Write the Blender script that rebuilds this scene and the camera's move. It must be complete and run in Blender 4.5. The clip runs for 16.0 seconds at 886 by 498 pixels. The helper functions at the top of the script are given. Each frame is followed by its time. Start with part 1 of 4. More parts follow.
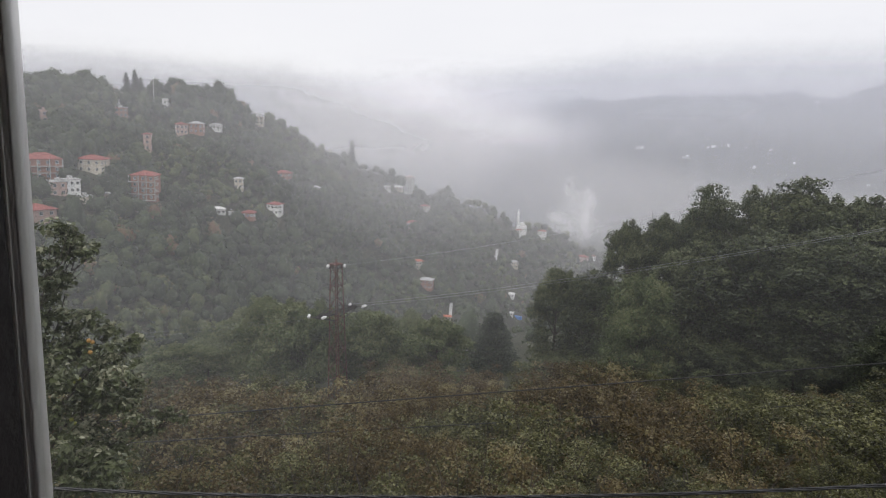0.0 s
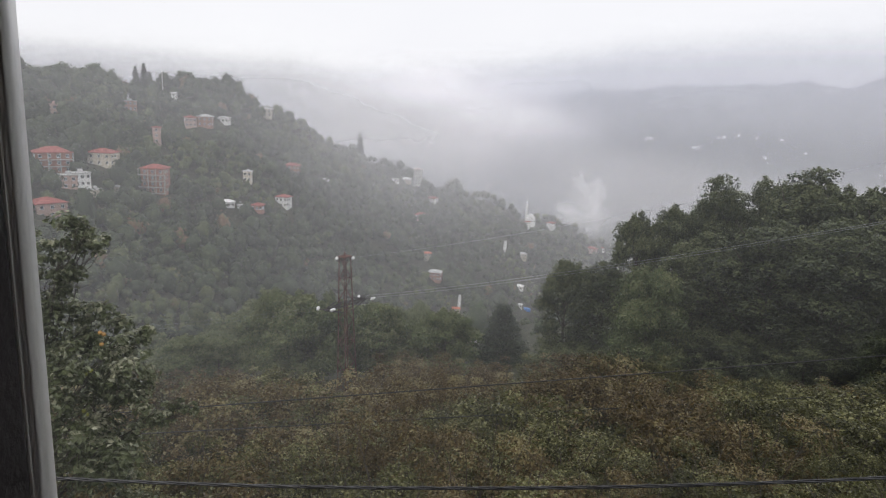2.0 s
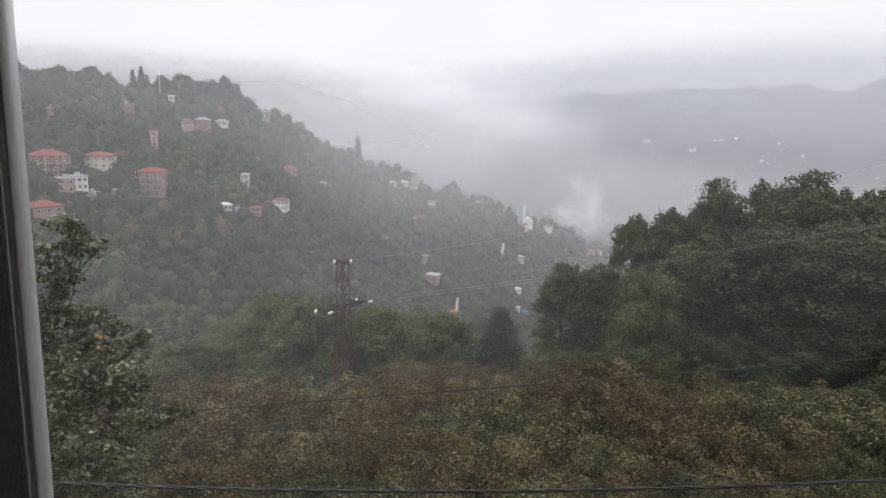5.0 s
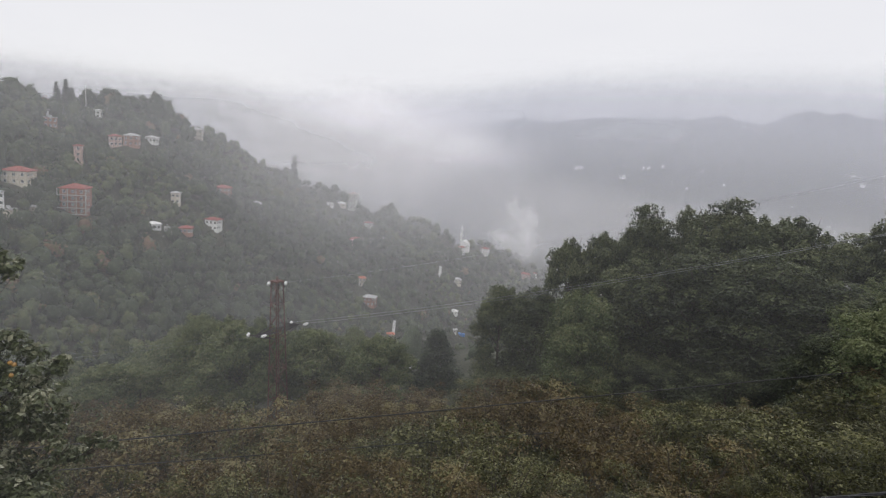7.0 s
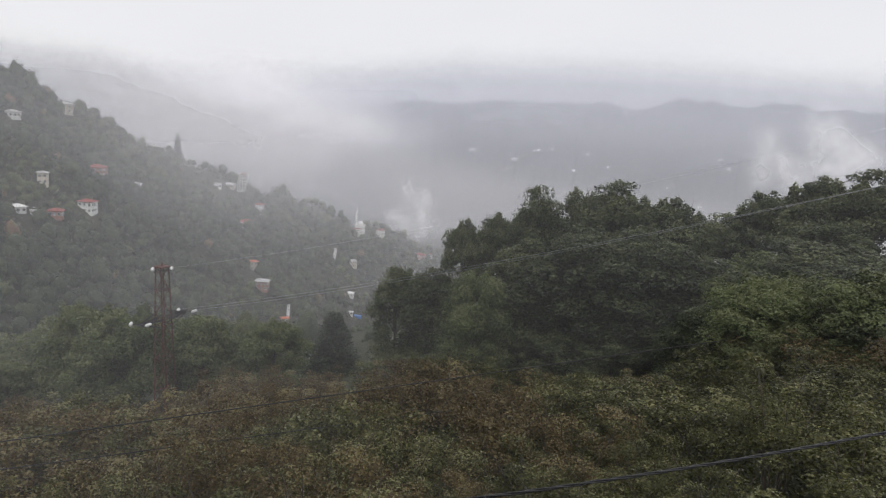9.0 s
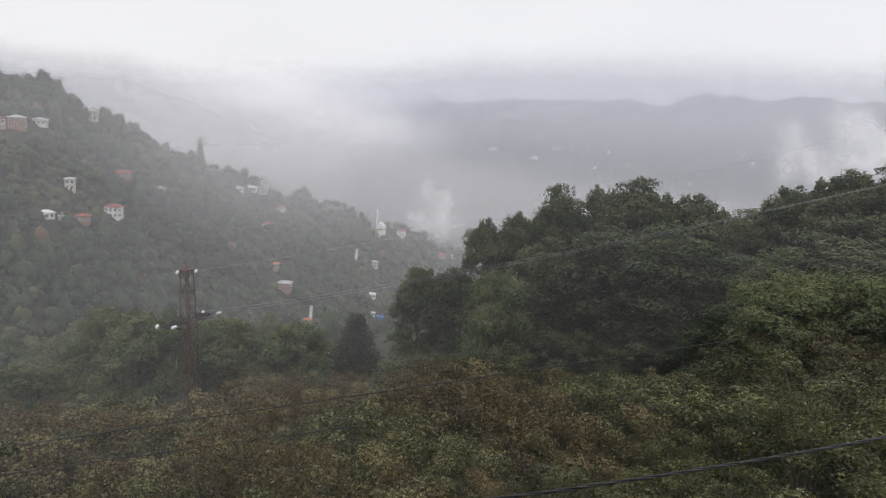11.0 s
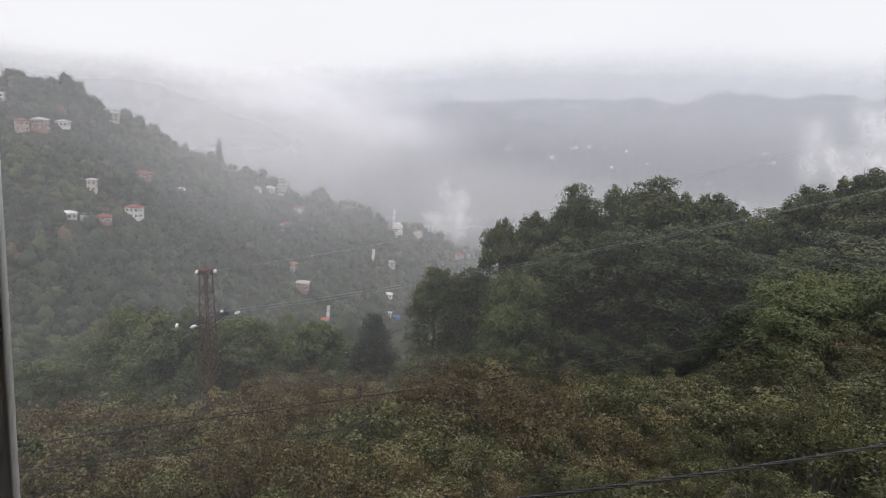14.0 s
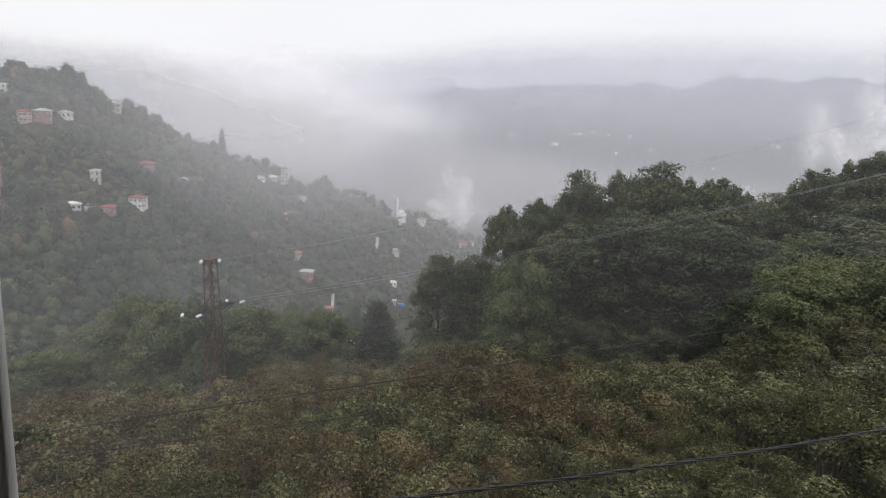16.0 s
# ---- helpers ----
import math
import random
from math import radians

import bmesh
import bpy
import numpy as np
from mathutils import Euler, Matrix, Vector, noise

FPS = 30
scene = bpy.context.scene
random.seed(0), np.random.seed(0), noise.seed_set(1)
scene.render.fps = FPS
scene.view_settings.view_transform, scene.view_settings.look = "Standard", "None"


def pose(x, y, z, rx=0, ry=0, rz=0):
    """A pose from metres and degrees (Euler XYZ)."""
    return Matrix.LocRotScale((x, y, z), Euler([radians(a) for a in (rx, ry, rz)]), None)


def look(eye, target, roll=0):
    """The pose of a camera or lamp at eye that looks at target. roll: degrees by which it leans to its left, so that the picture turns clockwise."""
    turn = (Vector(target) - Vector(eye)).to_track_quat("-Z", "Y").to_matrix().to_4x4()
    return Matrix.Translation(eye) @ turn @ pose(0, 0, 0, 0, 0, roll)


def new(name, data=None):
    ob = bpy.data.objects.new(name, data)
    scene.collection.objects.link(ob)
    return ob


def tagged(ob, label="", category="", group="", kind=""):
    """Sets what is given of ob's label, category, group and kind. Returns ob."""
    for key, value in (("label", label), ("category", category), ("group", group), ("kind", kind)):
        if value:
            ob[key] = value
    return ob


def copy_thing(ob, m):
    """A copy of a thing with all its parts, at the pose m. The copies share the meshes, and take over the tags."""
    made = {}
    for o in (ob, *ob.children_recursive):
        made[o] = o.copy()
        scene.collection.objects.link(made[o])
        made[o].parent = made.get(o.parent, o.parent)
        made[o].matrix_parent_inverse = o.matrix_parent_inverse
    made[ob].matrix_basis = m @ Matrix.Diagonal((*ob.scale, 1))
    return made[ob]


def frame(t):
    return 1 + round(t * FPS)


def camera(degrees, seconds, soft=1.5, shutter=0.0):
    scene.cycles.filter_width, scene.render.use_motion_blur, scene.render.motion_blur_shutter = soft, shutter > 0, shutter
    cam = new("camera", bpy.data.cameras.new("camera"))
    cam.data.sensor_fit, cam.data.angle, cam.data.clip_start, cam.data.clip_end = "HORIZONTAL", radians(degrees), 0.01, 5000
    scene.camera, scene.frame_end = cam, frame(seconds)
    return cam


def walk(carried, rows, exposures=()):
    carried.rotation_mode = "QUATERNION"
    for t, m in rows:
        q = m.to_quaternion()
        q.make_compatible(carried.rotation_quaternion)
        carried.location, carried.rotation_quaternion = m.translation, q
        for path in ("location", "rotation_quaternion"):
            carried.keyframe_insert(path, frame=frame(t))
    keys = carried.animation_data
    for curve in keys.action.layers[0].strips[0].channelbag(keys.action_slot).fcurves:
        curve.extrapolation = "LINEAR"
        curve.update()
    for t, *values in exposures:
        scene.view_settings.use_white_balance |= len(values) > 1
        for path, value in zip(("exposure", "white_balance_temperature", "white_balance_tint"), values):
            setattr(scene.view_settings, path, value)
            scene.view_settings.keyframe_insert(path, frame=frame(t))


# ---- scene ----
cam = camera(68.35, 16.0, soft=1.2)
PATH = [
    (0.0, pose(-0.006, 0.000, 0, 78.50, -3.10, 0.60)),
    (0.5, pose(-0.001, 0.000, 0, 77.80, -3.15, 0.51)),
    (1.0, pose(0.003, 0.000, 0, 77.73, -2.67, 0.68)),
    (1.5, pose(0.002, 0.000, 0, 77.89, -2.72, 0.81)),
    (2.0, pose(0.000, 0.000, 0, 77.77, -2.81, 1.30)),
    (2.5, pose(0.003, 0.000, 0, 77.55, -2.66, 1.11)),
    (3.0, pose(0.001, 0.000, 0, 77.52, -2.77, 1.34)),
    (3.5, pose(0.001, 0.000, 0, 77.63, -2.78, 1.32)),
    (6.0, pose(-0.001, 0.000, 0, 78.38, -2.84, 0.32)),
    (6.5, pose(-0.006, 0.012, 0, 79.01, -3.25, -1.85)),
    (7.0, pose(-0.033, 0.044, 0, 80.31, -4.23, -4.24)),
    (7.5, pose(-0.050, 0.075, 0, 80.22, -4.28, -5.10)),
    (8.0, pose(-0.077, 0.097, 0, 79.25, -4.98, -8.40)),
    (8.5, pose(-0.115, 0.107, 0, 79.53, -4.97, -11.26)),
    (9.0, pose(-0.120, 0.110, 0, 79.42, -5.17, -13.40)),
    (11.5, pose(-0.120, 0.110, 0, 79.31, -3.99, -11.31)),
    (12.0, pose(-0.120, 0.110, 0, 79.35, -3.99, -10.90)),
    (12.5, pose(-0.120, 0.110, 0, 78.95, -3.94, -10.13)),
    (13.0, pose(-0.119, 0.110, 0, 78.71, -4.38, -10.25)),
    (13.5, pose(-0.121, 0.110, 0, 79.04, -4.00, -10.68)),
    (14.0, pose(-0.121, 0.110, 0, 79.18, -3.84, -10.29)),
    (14.5, pose(-0.116, 0.110, 0, 78.23, -3.40, -9.95)),
    (15.0, pose(-0.113, 0.110, 0, 78.08, -3.47, -10.29)),
    (15.5, pose(-0.114, 0.110, 0, 77.99, -3.62, -10.66)),
    (16.0, pose(-0.117, 0.110, 0, 78.08, -3.30, -10.06)),
]
EXPOSURES = [(0.0, 0.14), (2.5, 0.22), (3.7, 0.25), (6.0, 0.17), (7.0, 0.05), (7.5, -0.05), (8.0, -0.07), (9.0, 0.03), (11.5, 0.10), (13.0, 0.13), (15.0, 0.19), (16.0, 0.19)]
walk(cam, PATH, EXPOSURES)

# ---- light ----
world = bpy.data.worlds.new("overcast_sky")
scene.world = world
world.use_nodes = True
wn, wl = world.node_tree.nodes, world.node_tree.links
wn.clear()
w_out = wn.new("ShaderNodeOutputWorld")
w_sky = wn.new("ShaderNodeTexSky")
w_sky.sky_type, w_sky.sun_disc = "NISHITA", False
w_sky.sun_elevation, w_sky.sun_rotation = radians(51), radians(211)
w_dim = wn.new("ShaderNodeVectorMath")
w_dim.operation = "SCALE"
w_dim.inputs["Scale"].default_value = 0.08
wl.new(w_sky.outputs["Color"], w_dim.inputs[0])
w_co = wn.new("ShaderNodeTexCoord")
w_map = wn.new("ShaderNodeMapping")
w_map.inputs["Scale"].default_value = (1.0, 1.0, 3.2)
wl.new(w_co.outputs["Generated"], w_map.inputs["Vector"])
w_noise = wn.new("ShaderNodeTexNoise")
w_noise.inputs["Scale"].default_value = 2.6
w_noise.inputs["Detail"].default_value = 5
w_noise.inputs["Roughness"].default_value = 0.5
wl.new(w_map.outputs["Vector"], w_noise.inputs["Vector"])
w_ramp = wn.new("ShaderNodeValToRGB")
w_ramp.color_ramp.elements[0].position, w_ramp.color_ramp.elements[1].position = 0.30, 0.72
w_ramp.color_ramp.elements[0].color = (0.83, 0.827, 0.862, 1)
w_ramp.color_ramp.elements[1].color = (0.872, 0.868, 0.892, 1)
wl.new(w_noise.outputs["Fac"], w_ramp.inputs["Fac"])
w_mix = wn.new("ShaderNodeMix")
w_mix.data_type = "RGBA"
w_mix.inputs["Factor"].default_value = 0.94
wl.new(w_dim.outputs[0], w_mix.inputs["A"])
wl.new(w_ramp.outputs["Color"], w_mix.inputs["B"])
w_bg = wn.new("ShaderNodeBackground")
w_bg.inputs["Strength"].default_value = 1.0
wl.new(w_mix.outputs["Result"], w_bg.inputs["Color"])
wl.new(w_bg.outputs[0], w_out.inputs[0])

sun = new("sun", bpy.data.lights.new("sun", "SUN"))
sun.data.energy, sun.data.angle, sun.data.color = 0.9, radians(40), (1.0, 0.97, 0.92)
sun.matrix_world = look((-90, -150, 220), (0, 0, 0))
scene.cycles.transparent_max_bounces = 40

# ---- materials ----


def nodes_of(name):
    m = bpy.data.materials.new(name)
    m.use_nodes = True
    n = m.node_tree.nodes
    n.clear()
    return m, n, m.node_tree.links, n.new("ShaderNodeOutputMaterial")


def ramp_of(n, stops):
    r = n.new("ShaderNodeValToRGB")
    e = r.color_ramp.elements
    while len(e) < len(stops):
        e.new(0.5)
    for k, (at_, c) in zip(e, stops):
        k.position, k.color = at_, (*c, 1)
    return r


def foliage(name, stops, rough=0.5, translucent=0.25, shift=0.25):
    """Leaves: colour by the leaf's tint, with any light painted in, the plant's random number and patches in space."""
    m, n, l, out = nodes_of(name)
    tint = n.new("ShaderNodeAttribute")
    tint.attribute_name = "tint"
    info = n.new("ShaderNodeObjectInfo")
    a = n.new("ShaderNodeMath")
    a.operation, a.inputs[1].default_value, a.inputs[2].default_value = "MULTIPLY_ADD", shift, -shift / 2
    l.new(info.outputs["Random"], a.inputs[0])
    b = n.new("ShaderNodeMath")
    l.new(tint.outputs["Fac"], b.inputs[0])
    l.new(a.outputs[0], b.inputs[1])
    ramp = ramp_of(n, stops)
    l.new(b.outputs[0], ramp.inputs["Fac"])
    p = n.new("ShaderNodeBsdfPrincipled")
    l.new(ramp.outputs["Color"], p.inputs["Base Color"])
    p.inputs["Roughness"].default_value = rough
    t = n.new("ShaderNodeBsdfTranslucent")
    l.new(ramp.outputs["Color"], t.inputs["Color"])
    mix = n.new("ShaderNodeMixShader")
    mix.inputs[0].default_value = translucent
    l.new(p.outputs[0], mix.inputs[1])
    l.new(t.outputs[0], mix.inputs[2])
    l.new(mix.outputs[0], out.inputs[0])
    return m


def solid(name, dark, light, scale=3.0, rough=0.8, metal=0.0, bump=0.3, fine=40.0):
    """A surface mottled at two scales, with fine relief."""
    m, n, l, out = nodes_of(name)
    co = n.new("ShaderNodeTexCoord")
    big = n.new("ShaderNodeTexNoise")
    big.inputs["Scale"].default_value, big.inputs["Detail"].default_value = scale, 4
    small = n.new("ShaderNodeTexNoise")
    small.inputs["Scale"].default_value, small.inputs["Detail"].default_value = fine, 3
    l.new(co.outputs["Object"], big.inputs["Vector"])
    l.new(co.outputs["Object"], small.inputs["Vector"])
    mixv = n.new("ShaderNodeMath")
    mixv.operation, mixv.inputs[1].default_value = "MULTIPLY_ADD", 0.35
    l.new(small.outputs["Fac"], mixv.inputs[0])
    half = n.new("ShaderNodeMath")
    half.operation, half.inputs[1].default_value = "MULTIPLY", 0.7
    l.new(big.outputs["Fac"], half.inputs[0])
    l.new(half.outputs[0], mixv.inputs[2])
    ramp = ramp_of(n, [(0.3, dark), (0.7, light)])
    l.new(mixv.outputs[0], ramp.inputs["Fac"])
    p = n.new("ShaderNodeBsdfPrincipled")
    l.new(ramp.outputs["Color"], p.inputs["Base Color"])
    p.inputs["Roughness"].default_value, p.inputs["Metallic"].default_value = rough, metal
    if bump:
        bp = n.new("ShaderNodeBump")
        bp.inputs["Strength"].default_value, bp.inputs["Distance"].default_value = bump, 0.02
        l.new(small.outputs["Fac"], bp.inputs["Height"])
        l.new(bp.outputs[0], p.inputs["Normal"])
    l.new(p.outputs[0], out.inputs[0])
    return m


def mist(name, colour, scale, low, high, stretch=(1, 1, 1), through_=0.5):
    """Thin drifting droplets: mostly see-through, lit from both sides by the sky."""
    m, n, l, out = nodes_of(name)
    geo = n.new("ShaderNodeNewGeometry")
    mp = n.new("ShaderNodeMapping")
    mp.inputs["Scale"].default_value = stretch
    l.new(geo.outputs["Position"], mp.inputs["Vector"])
    nz = n.new("ShaderNodeTexNoise")
    nz.inputs["Scale"].default_value, nz.inputs["Detail"].default_value = scale, 5
    nz.inputs["Roughness"].default_value = 0.55
    l.new(mp.outputs["Vector"], nz.inputs["Vector"])
    rg = n.new("ShaderNodeMapRange")
    rg.inputs["From Min"].default_value, rg.inputs["From Max"].default_value = 0.3, 0.7
    rg.inputs["To Min"].default_value, rg.inputs["To Max"].default_value = low, high
    l.new(nz.outputs["Fac"], rg.inputs["Value"])
    at_ = n.new("ShaderNodeAttribute")
    at_.attribute_name = "thickness"
    mul = n.new("ShaderNodeMath")
    mul.operation, mul.use_clamp = "MULTIPLY", True
    l.new(rg.outputs[0], mul.inputs[0])
    l.new(at_.outputs["Fac"], mul.inputs[1])
    d, t = n.new("ShaderNodeBsdfDiffuse"), n.new("ShaderNodeBsdfTranslucent")
    d.inputs["Color"].default_value = t.inputs["Color"].default_value = (*colour, 1)
    both = n.new("ShaderNodeMixShader")
    both.inputs[0].default_value = through_
    l.new(d.outputs[0], both.inputs[1])
    l.new(t.outputs[0], both.inputs[2])
    clear = n.new("ShaderNodeBsdfTransparent")
    mix = n.new("ShaderNodeMixShader")
    l.new(mul.outputs[0], mix.inputs[0])
    l.new(clear.outputs[0], mix.inputs[1])
    l.new(both.outputs[0], mix.inputs[2])
    l.new(mix.outputs[0], out.inputs[0])
    return m


GREENS = [(0.0, (0.026, 0.039, 0.015)), (0.45, (0.062, 0.086, 0.031)), (0.75, (0.110, 0.142, 0.054)), (1.0, (0.18, 0.20, 0.09))]
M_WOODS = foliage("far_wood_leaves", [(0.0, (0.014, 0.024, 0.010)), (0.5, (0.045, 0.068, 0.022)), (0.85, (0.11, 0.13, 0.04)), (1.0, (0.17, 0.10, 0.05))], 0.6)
M_TREE = foliage("broad_leaves", GREENS, 0.5)
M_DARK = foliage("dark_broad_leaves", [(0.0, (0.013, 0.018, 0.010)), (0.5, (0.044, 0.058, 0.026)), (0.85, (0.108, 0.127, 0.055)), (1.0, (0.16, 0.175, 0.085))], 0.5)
M_FIR = foliage("dark_needles", [(0.0, (0.018, 0.030, 0.015)), (1.0, (0.055, 0.075, 0.032))], 0.6, 0.1)
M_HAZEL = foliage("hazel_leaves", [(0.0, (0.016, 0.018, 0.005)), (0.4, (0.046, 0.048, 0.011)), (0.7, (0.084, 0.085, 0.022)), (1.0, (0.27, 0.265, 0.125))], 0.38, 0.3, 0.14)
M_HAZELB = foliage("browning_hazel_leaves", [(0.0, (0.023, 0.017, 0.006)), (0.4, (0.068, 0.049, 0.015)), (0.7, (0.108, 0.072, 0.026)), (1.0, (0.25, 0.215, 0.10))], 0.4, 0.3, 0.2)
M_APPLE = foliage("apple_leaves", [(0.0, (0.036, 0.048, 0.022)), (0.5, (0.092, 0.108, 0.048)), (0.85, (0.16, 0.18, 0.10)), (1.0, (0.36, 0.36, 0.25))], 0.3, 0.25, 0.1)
M_BARK = solid("bark", (0.035, 0.028, 0.022), (0.10, 0.085, 0.07), 4, 0.9, 0, 0.6, 30)
M_GROUND = solid("undergrowth_soil", (0.016, 0.021, 0.010), (0.045, 0.047, 0.022), 0.05, 0.95, 0, 0.6, 0.9)
M_RUST = solid("rusted_steel", (0.052, 0.023, 0.018), (0.13, 0.054, 0.040), 3, 0.8, 0.1, 0.3, 60)
M_DARKSTEEL = solid("weathered_grey_steel", (0.022, 0.019, 0.018), (0.055, 0.048, 0.046), 3, 0.7, 0.1, 0.3, 60)
M_PORCELAIN = solid("white_porcelain", (0.75, 0.75, 0.74), (0.88, 0.88, 0.87), 8, 0.2, 0, 0.0, 60)
M_CABLE = solid("black_cable_sheath", (0.012, 0.012, 0.013), (0.035, 0.035, 0.037), 30, 0.15, 0, 0.1, 200)
M_LINE = solid("aluminium_conductor", (0.22, 0.23, 0.24), (0.36, 0.37, 0.38), 3, 0.5, 0.5, 0.0, 40)
M_WIRE = solid("dark_telephone_wire", (0.012, 0.012, 0.012), (0.03, 0.03, 0.03), 3, 0.6, 0, 0.0, 40)
M_PVC = solid("white_window_plastic", (0.84, 0.84, 0.83), (0.90, 0.90, 0.89), 2.5, 0.25, 0, 0.05, 150)
M_SEAL = solid("dark_window_seal", (0.012, 0.010, 0.011), (0.026, 0.022, 0.024), 12, 0.7, 0, 0.15, 200)
M_BEAD = solid("brown_window_bead", (0.035, 0.028, 0.028), (0.06, 0.05, 0.05), 6, 0.5, 0, 0.1, 150)
M_PLASTER = solid("room_plaster", (0.62, 0.60, 0.56), (0.72, 0.70, 0.66), 1.2, 0.9, 0, 0.2, 60)
M_FLOORW = solid("floor_boards", (0.16, 0.10, 0.06), (0.28, 0.18, 0.11), 2.0, 0.6, 0, 0.2, 50)
M_RENDERW = solid("house_render", (0.50, 0.49, 0.46), (0.66, 0.64, 0.60), 0.5, 0.9, 0, 0.2, 30)
M_WHITE = solid("white_wall_paint", (0.74, 0.74, 0.72), (0.88, 0.88, 0.86), 0.4, 0.85, 0, 0.2, 12)
M_PINK = solid("pink_wall_paint", (0.42, 0.28, 0.24), (0.58, 0.42, 0.37), 0.4, 0.85, 0, 0.2, 12)
M_BRICK = solid("hollow_brick_wall", (0.24, 0.12, 0.09), (0.38, 0.21, 0.16), 0.6, 0.9, 0, 0.4, 9)
M_CREAM = solid("cream_wall_paint", (0.50, 0.45, 0.36), (0.66, 0.60, 0.50), 0.4, 0.85, 0, 0.2, 12)
M_ROOF = solid("red_roof_tiles", (0.20, 0.05, 0.042), (0.36, 0.10, 0.08), 0.7, 0.75, 0, 0.5, 10)
M_ROOFGREY = solid("grey_roof_sheet", (0.36, 0.36, 0.35), (0.60, 0.60, 0.59), 0.7, 0.6, 0.1, 0.2, 10)
M_ROOFORANGE = solid("orange_roof_tiles", (0.40, 0.11, 0.06), (0.58, 0.20, 0.12), 0.7, 0.75, 0, 0.5, 10)
M_CONCRETE = solid("bare_concrete", (0.34, 0.33, 0.31), (0.52, 0.51, 0.48), 0.8, 0.9, 0, 0.3, 20)
M_WINDOW = solid("window_glass_dark", (0.03, 0.035, 0.04), (0.07, 0.075, 0.085), 1.0, 0.15, 0, 0.0, 5)
M_ROAD = solid("wet_concrete_road", (0.30, 0.30, 0.28), (0.46, 0.46, 0.44), 0.3, 0.6, 0, 0.2, 6)
M_TARP = solid("blue_tarpaulin", (0.03, 0.13, 0.42), (0.07, 0.24, 0.60), 1.0, 0.5, 0, 0.2, 10)
M_FRUIT = solid("orange_yellow_fruit_skin", (0.30, 0.15, 0.04), (0.40, 0.24, 0.07), 12, 0.4, 0, 0.0, 60)
M_FRUITG = solid("green_yellow_fruit_skin", (0.16, 0.18, 0.03), (0.27, 0.27, 0.06), 12, 0.4, 0, 0.0, 60)
M_MIST = mist("valley_mist", (0.945, 0.942, 0.975), 0.006, 0.75, 1.25, (1, 1, 1.6))
M_HAZE = mist("far_blue_haze", (0.885, 0.905, 1.0), 0.003, 0.93, 1.07, (1, 1, 1.6))
M_PUFF = mist("soft_cloud", (0.96, 0.955, 0.985), 0.022, 0.15, 1.25, (1, 1, 0.6), 0.0)
M_PUFFNEAR = mist("drifting_cloud", (0.96, 0.955, 0.985), 0.075, -0.1, 1.35, (1, 1, 0.6), 0.0)
M_BANK = mist("cloud_bank", (0.96, 0.95, 0.985), 0.006, 0.4, 1.2, (1, 1, 1.6), 0.0)

# ---- shaping helpers ----


def mesh_of(name, verts, faces, mat, smooth=False, attrs=None):
    """A mesh from arrays: verts n x 3, faces m x k (one k for all)."""
    verts, faces = np.asarray(verts, np.float32), np.asarray(faces, np.int32)
    me = bpy.data.meshes.new(name)
    k = faces.shape[1]
    me.vertices.add(len(verts))
    me.vertices.foreach_set("co", verts.ravel())
    me.loops.add(faces.size)
    me.loops.foreach_set("vertex_index", faces.ravel())
    me.polygons.add(len(faces))
    me.polygons.foreach_set("loop_start", np.arange(0, faces.size, k, dtype=np.int32))
    me.polygons.foreach_set("loop_total", np.full(len(faces), k, np.int32))
    me.polygons.foreach_set("use_smooth", np.full(len(faces), smooth, bool))
    for key, values in (attrs or {}).items():
        me.attributes.new(key, "FLOAT", "POINT").data.foreach_set("value", np.asarray(values, np.float32))
    me.update(calc_edges=True)
    me.validate()
    me.materials.append(mat)
    return me


def part(name, data, material, parent, label=""):
    """One mesh object under a thing or under a part; data is a mesh or a bmesh."""
    if isinstance(data, bmesh.types.BMesh):
        me = bpy.data.meshes.new(name)
        data.to_mesh(me)
        data.free()
        me.materials.append(material)
        data = me
    ob = new(name, data)
    ob.parent = parent
    if label:
        ob["label"] = label
    return ob


def add_box(bm, lo, hi, m=None, bevel=0.0):
    lo, hi = Vector(lo), Vector(hi)
    r = bmesh.ops.create_cube(bm, size=1, matrix=Matrix.Translation((lo + hi) / 2) @ Matrix.Diagonal((*(hi - lo), 1)))
    if bevel:
        edges = {e for v in r["verts"] for e in v.link_edges}
        r2 = bmesh.ops.bevel(bm, geom=list(edges), offset=bevel, segments=2, affect="EDGES", profile=0.5)
        vs = {v for f in r2["faces"] for v in f.verts}
    else:
        vs = set(r["verts"])
    if m is not None:
        bmesh.ops.transform(bm, matrix=m, verts=list(vs))
    return vs


def box(lo, hi, m=None, bevel=0.0):
    bm = bmesh.new()
    add_box(bm, lo, hi, m, bevel)
    return bm


def tube_arrays(points, radii, sides=6):
    """Verts and quads of a tapering tube along points."""
    pts, rad = np.asarray(points, float), np.asarray(radii, float)
    tan = np.gradient(pts, axis=0)
    tan /= np.linalg.norm(tan, axis=1)[:, None] + 1e-9
    up = np.where(np.abs(tan[:, 2:3]) > 0.9, [[1.0, 0, 0]], [[0, 0, 1.0]])
    a = np.cross(tan, up)
    a /= np.linalg.norm(a, axis=1)[:, None] + 1e-9
    b = np.cross(tan, a)
    ang = np.linspace(0, 2 * math.pi, sides, endpoint=False)
    v = pts[:, None] + rad[:, None, None] * (np.cos(ang)[None, :, None] * a[:, None] + np.sin(ang)[None, :, None] * b[:, None])
    n = len(pts)
    i, j = np.meshgrid(np.arange(n - 1), np.arange(sides), indexing="ij")
    q = np.stack([i * sides + j, i * sides + (j + 1) % sides, (i + 1) * sides + (j + 1) % sides, (i + 1) * sides + j], -1).reshape(-1, 4)
    return v.reshape(-1, 3), q


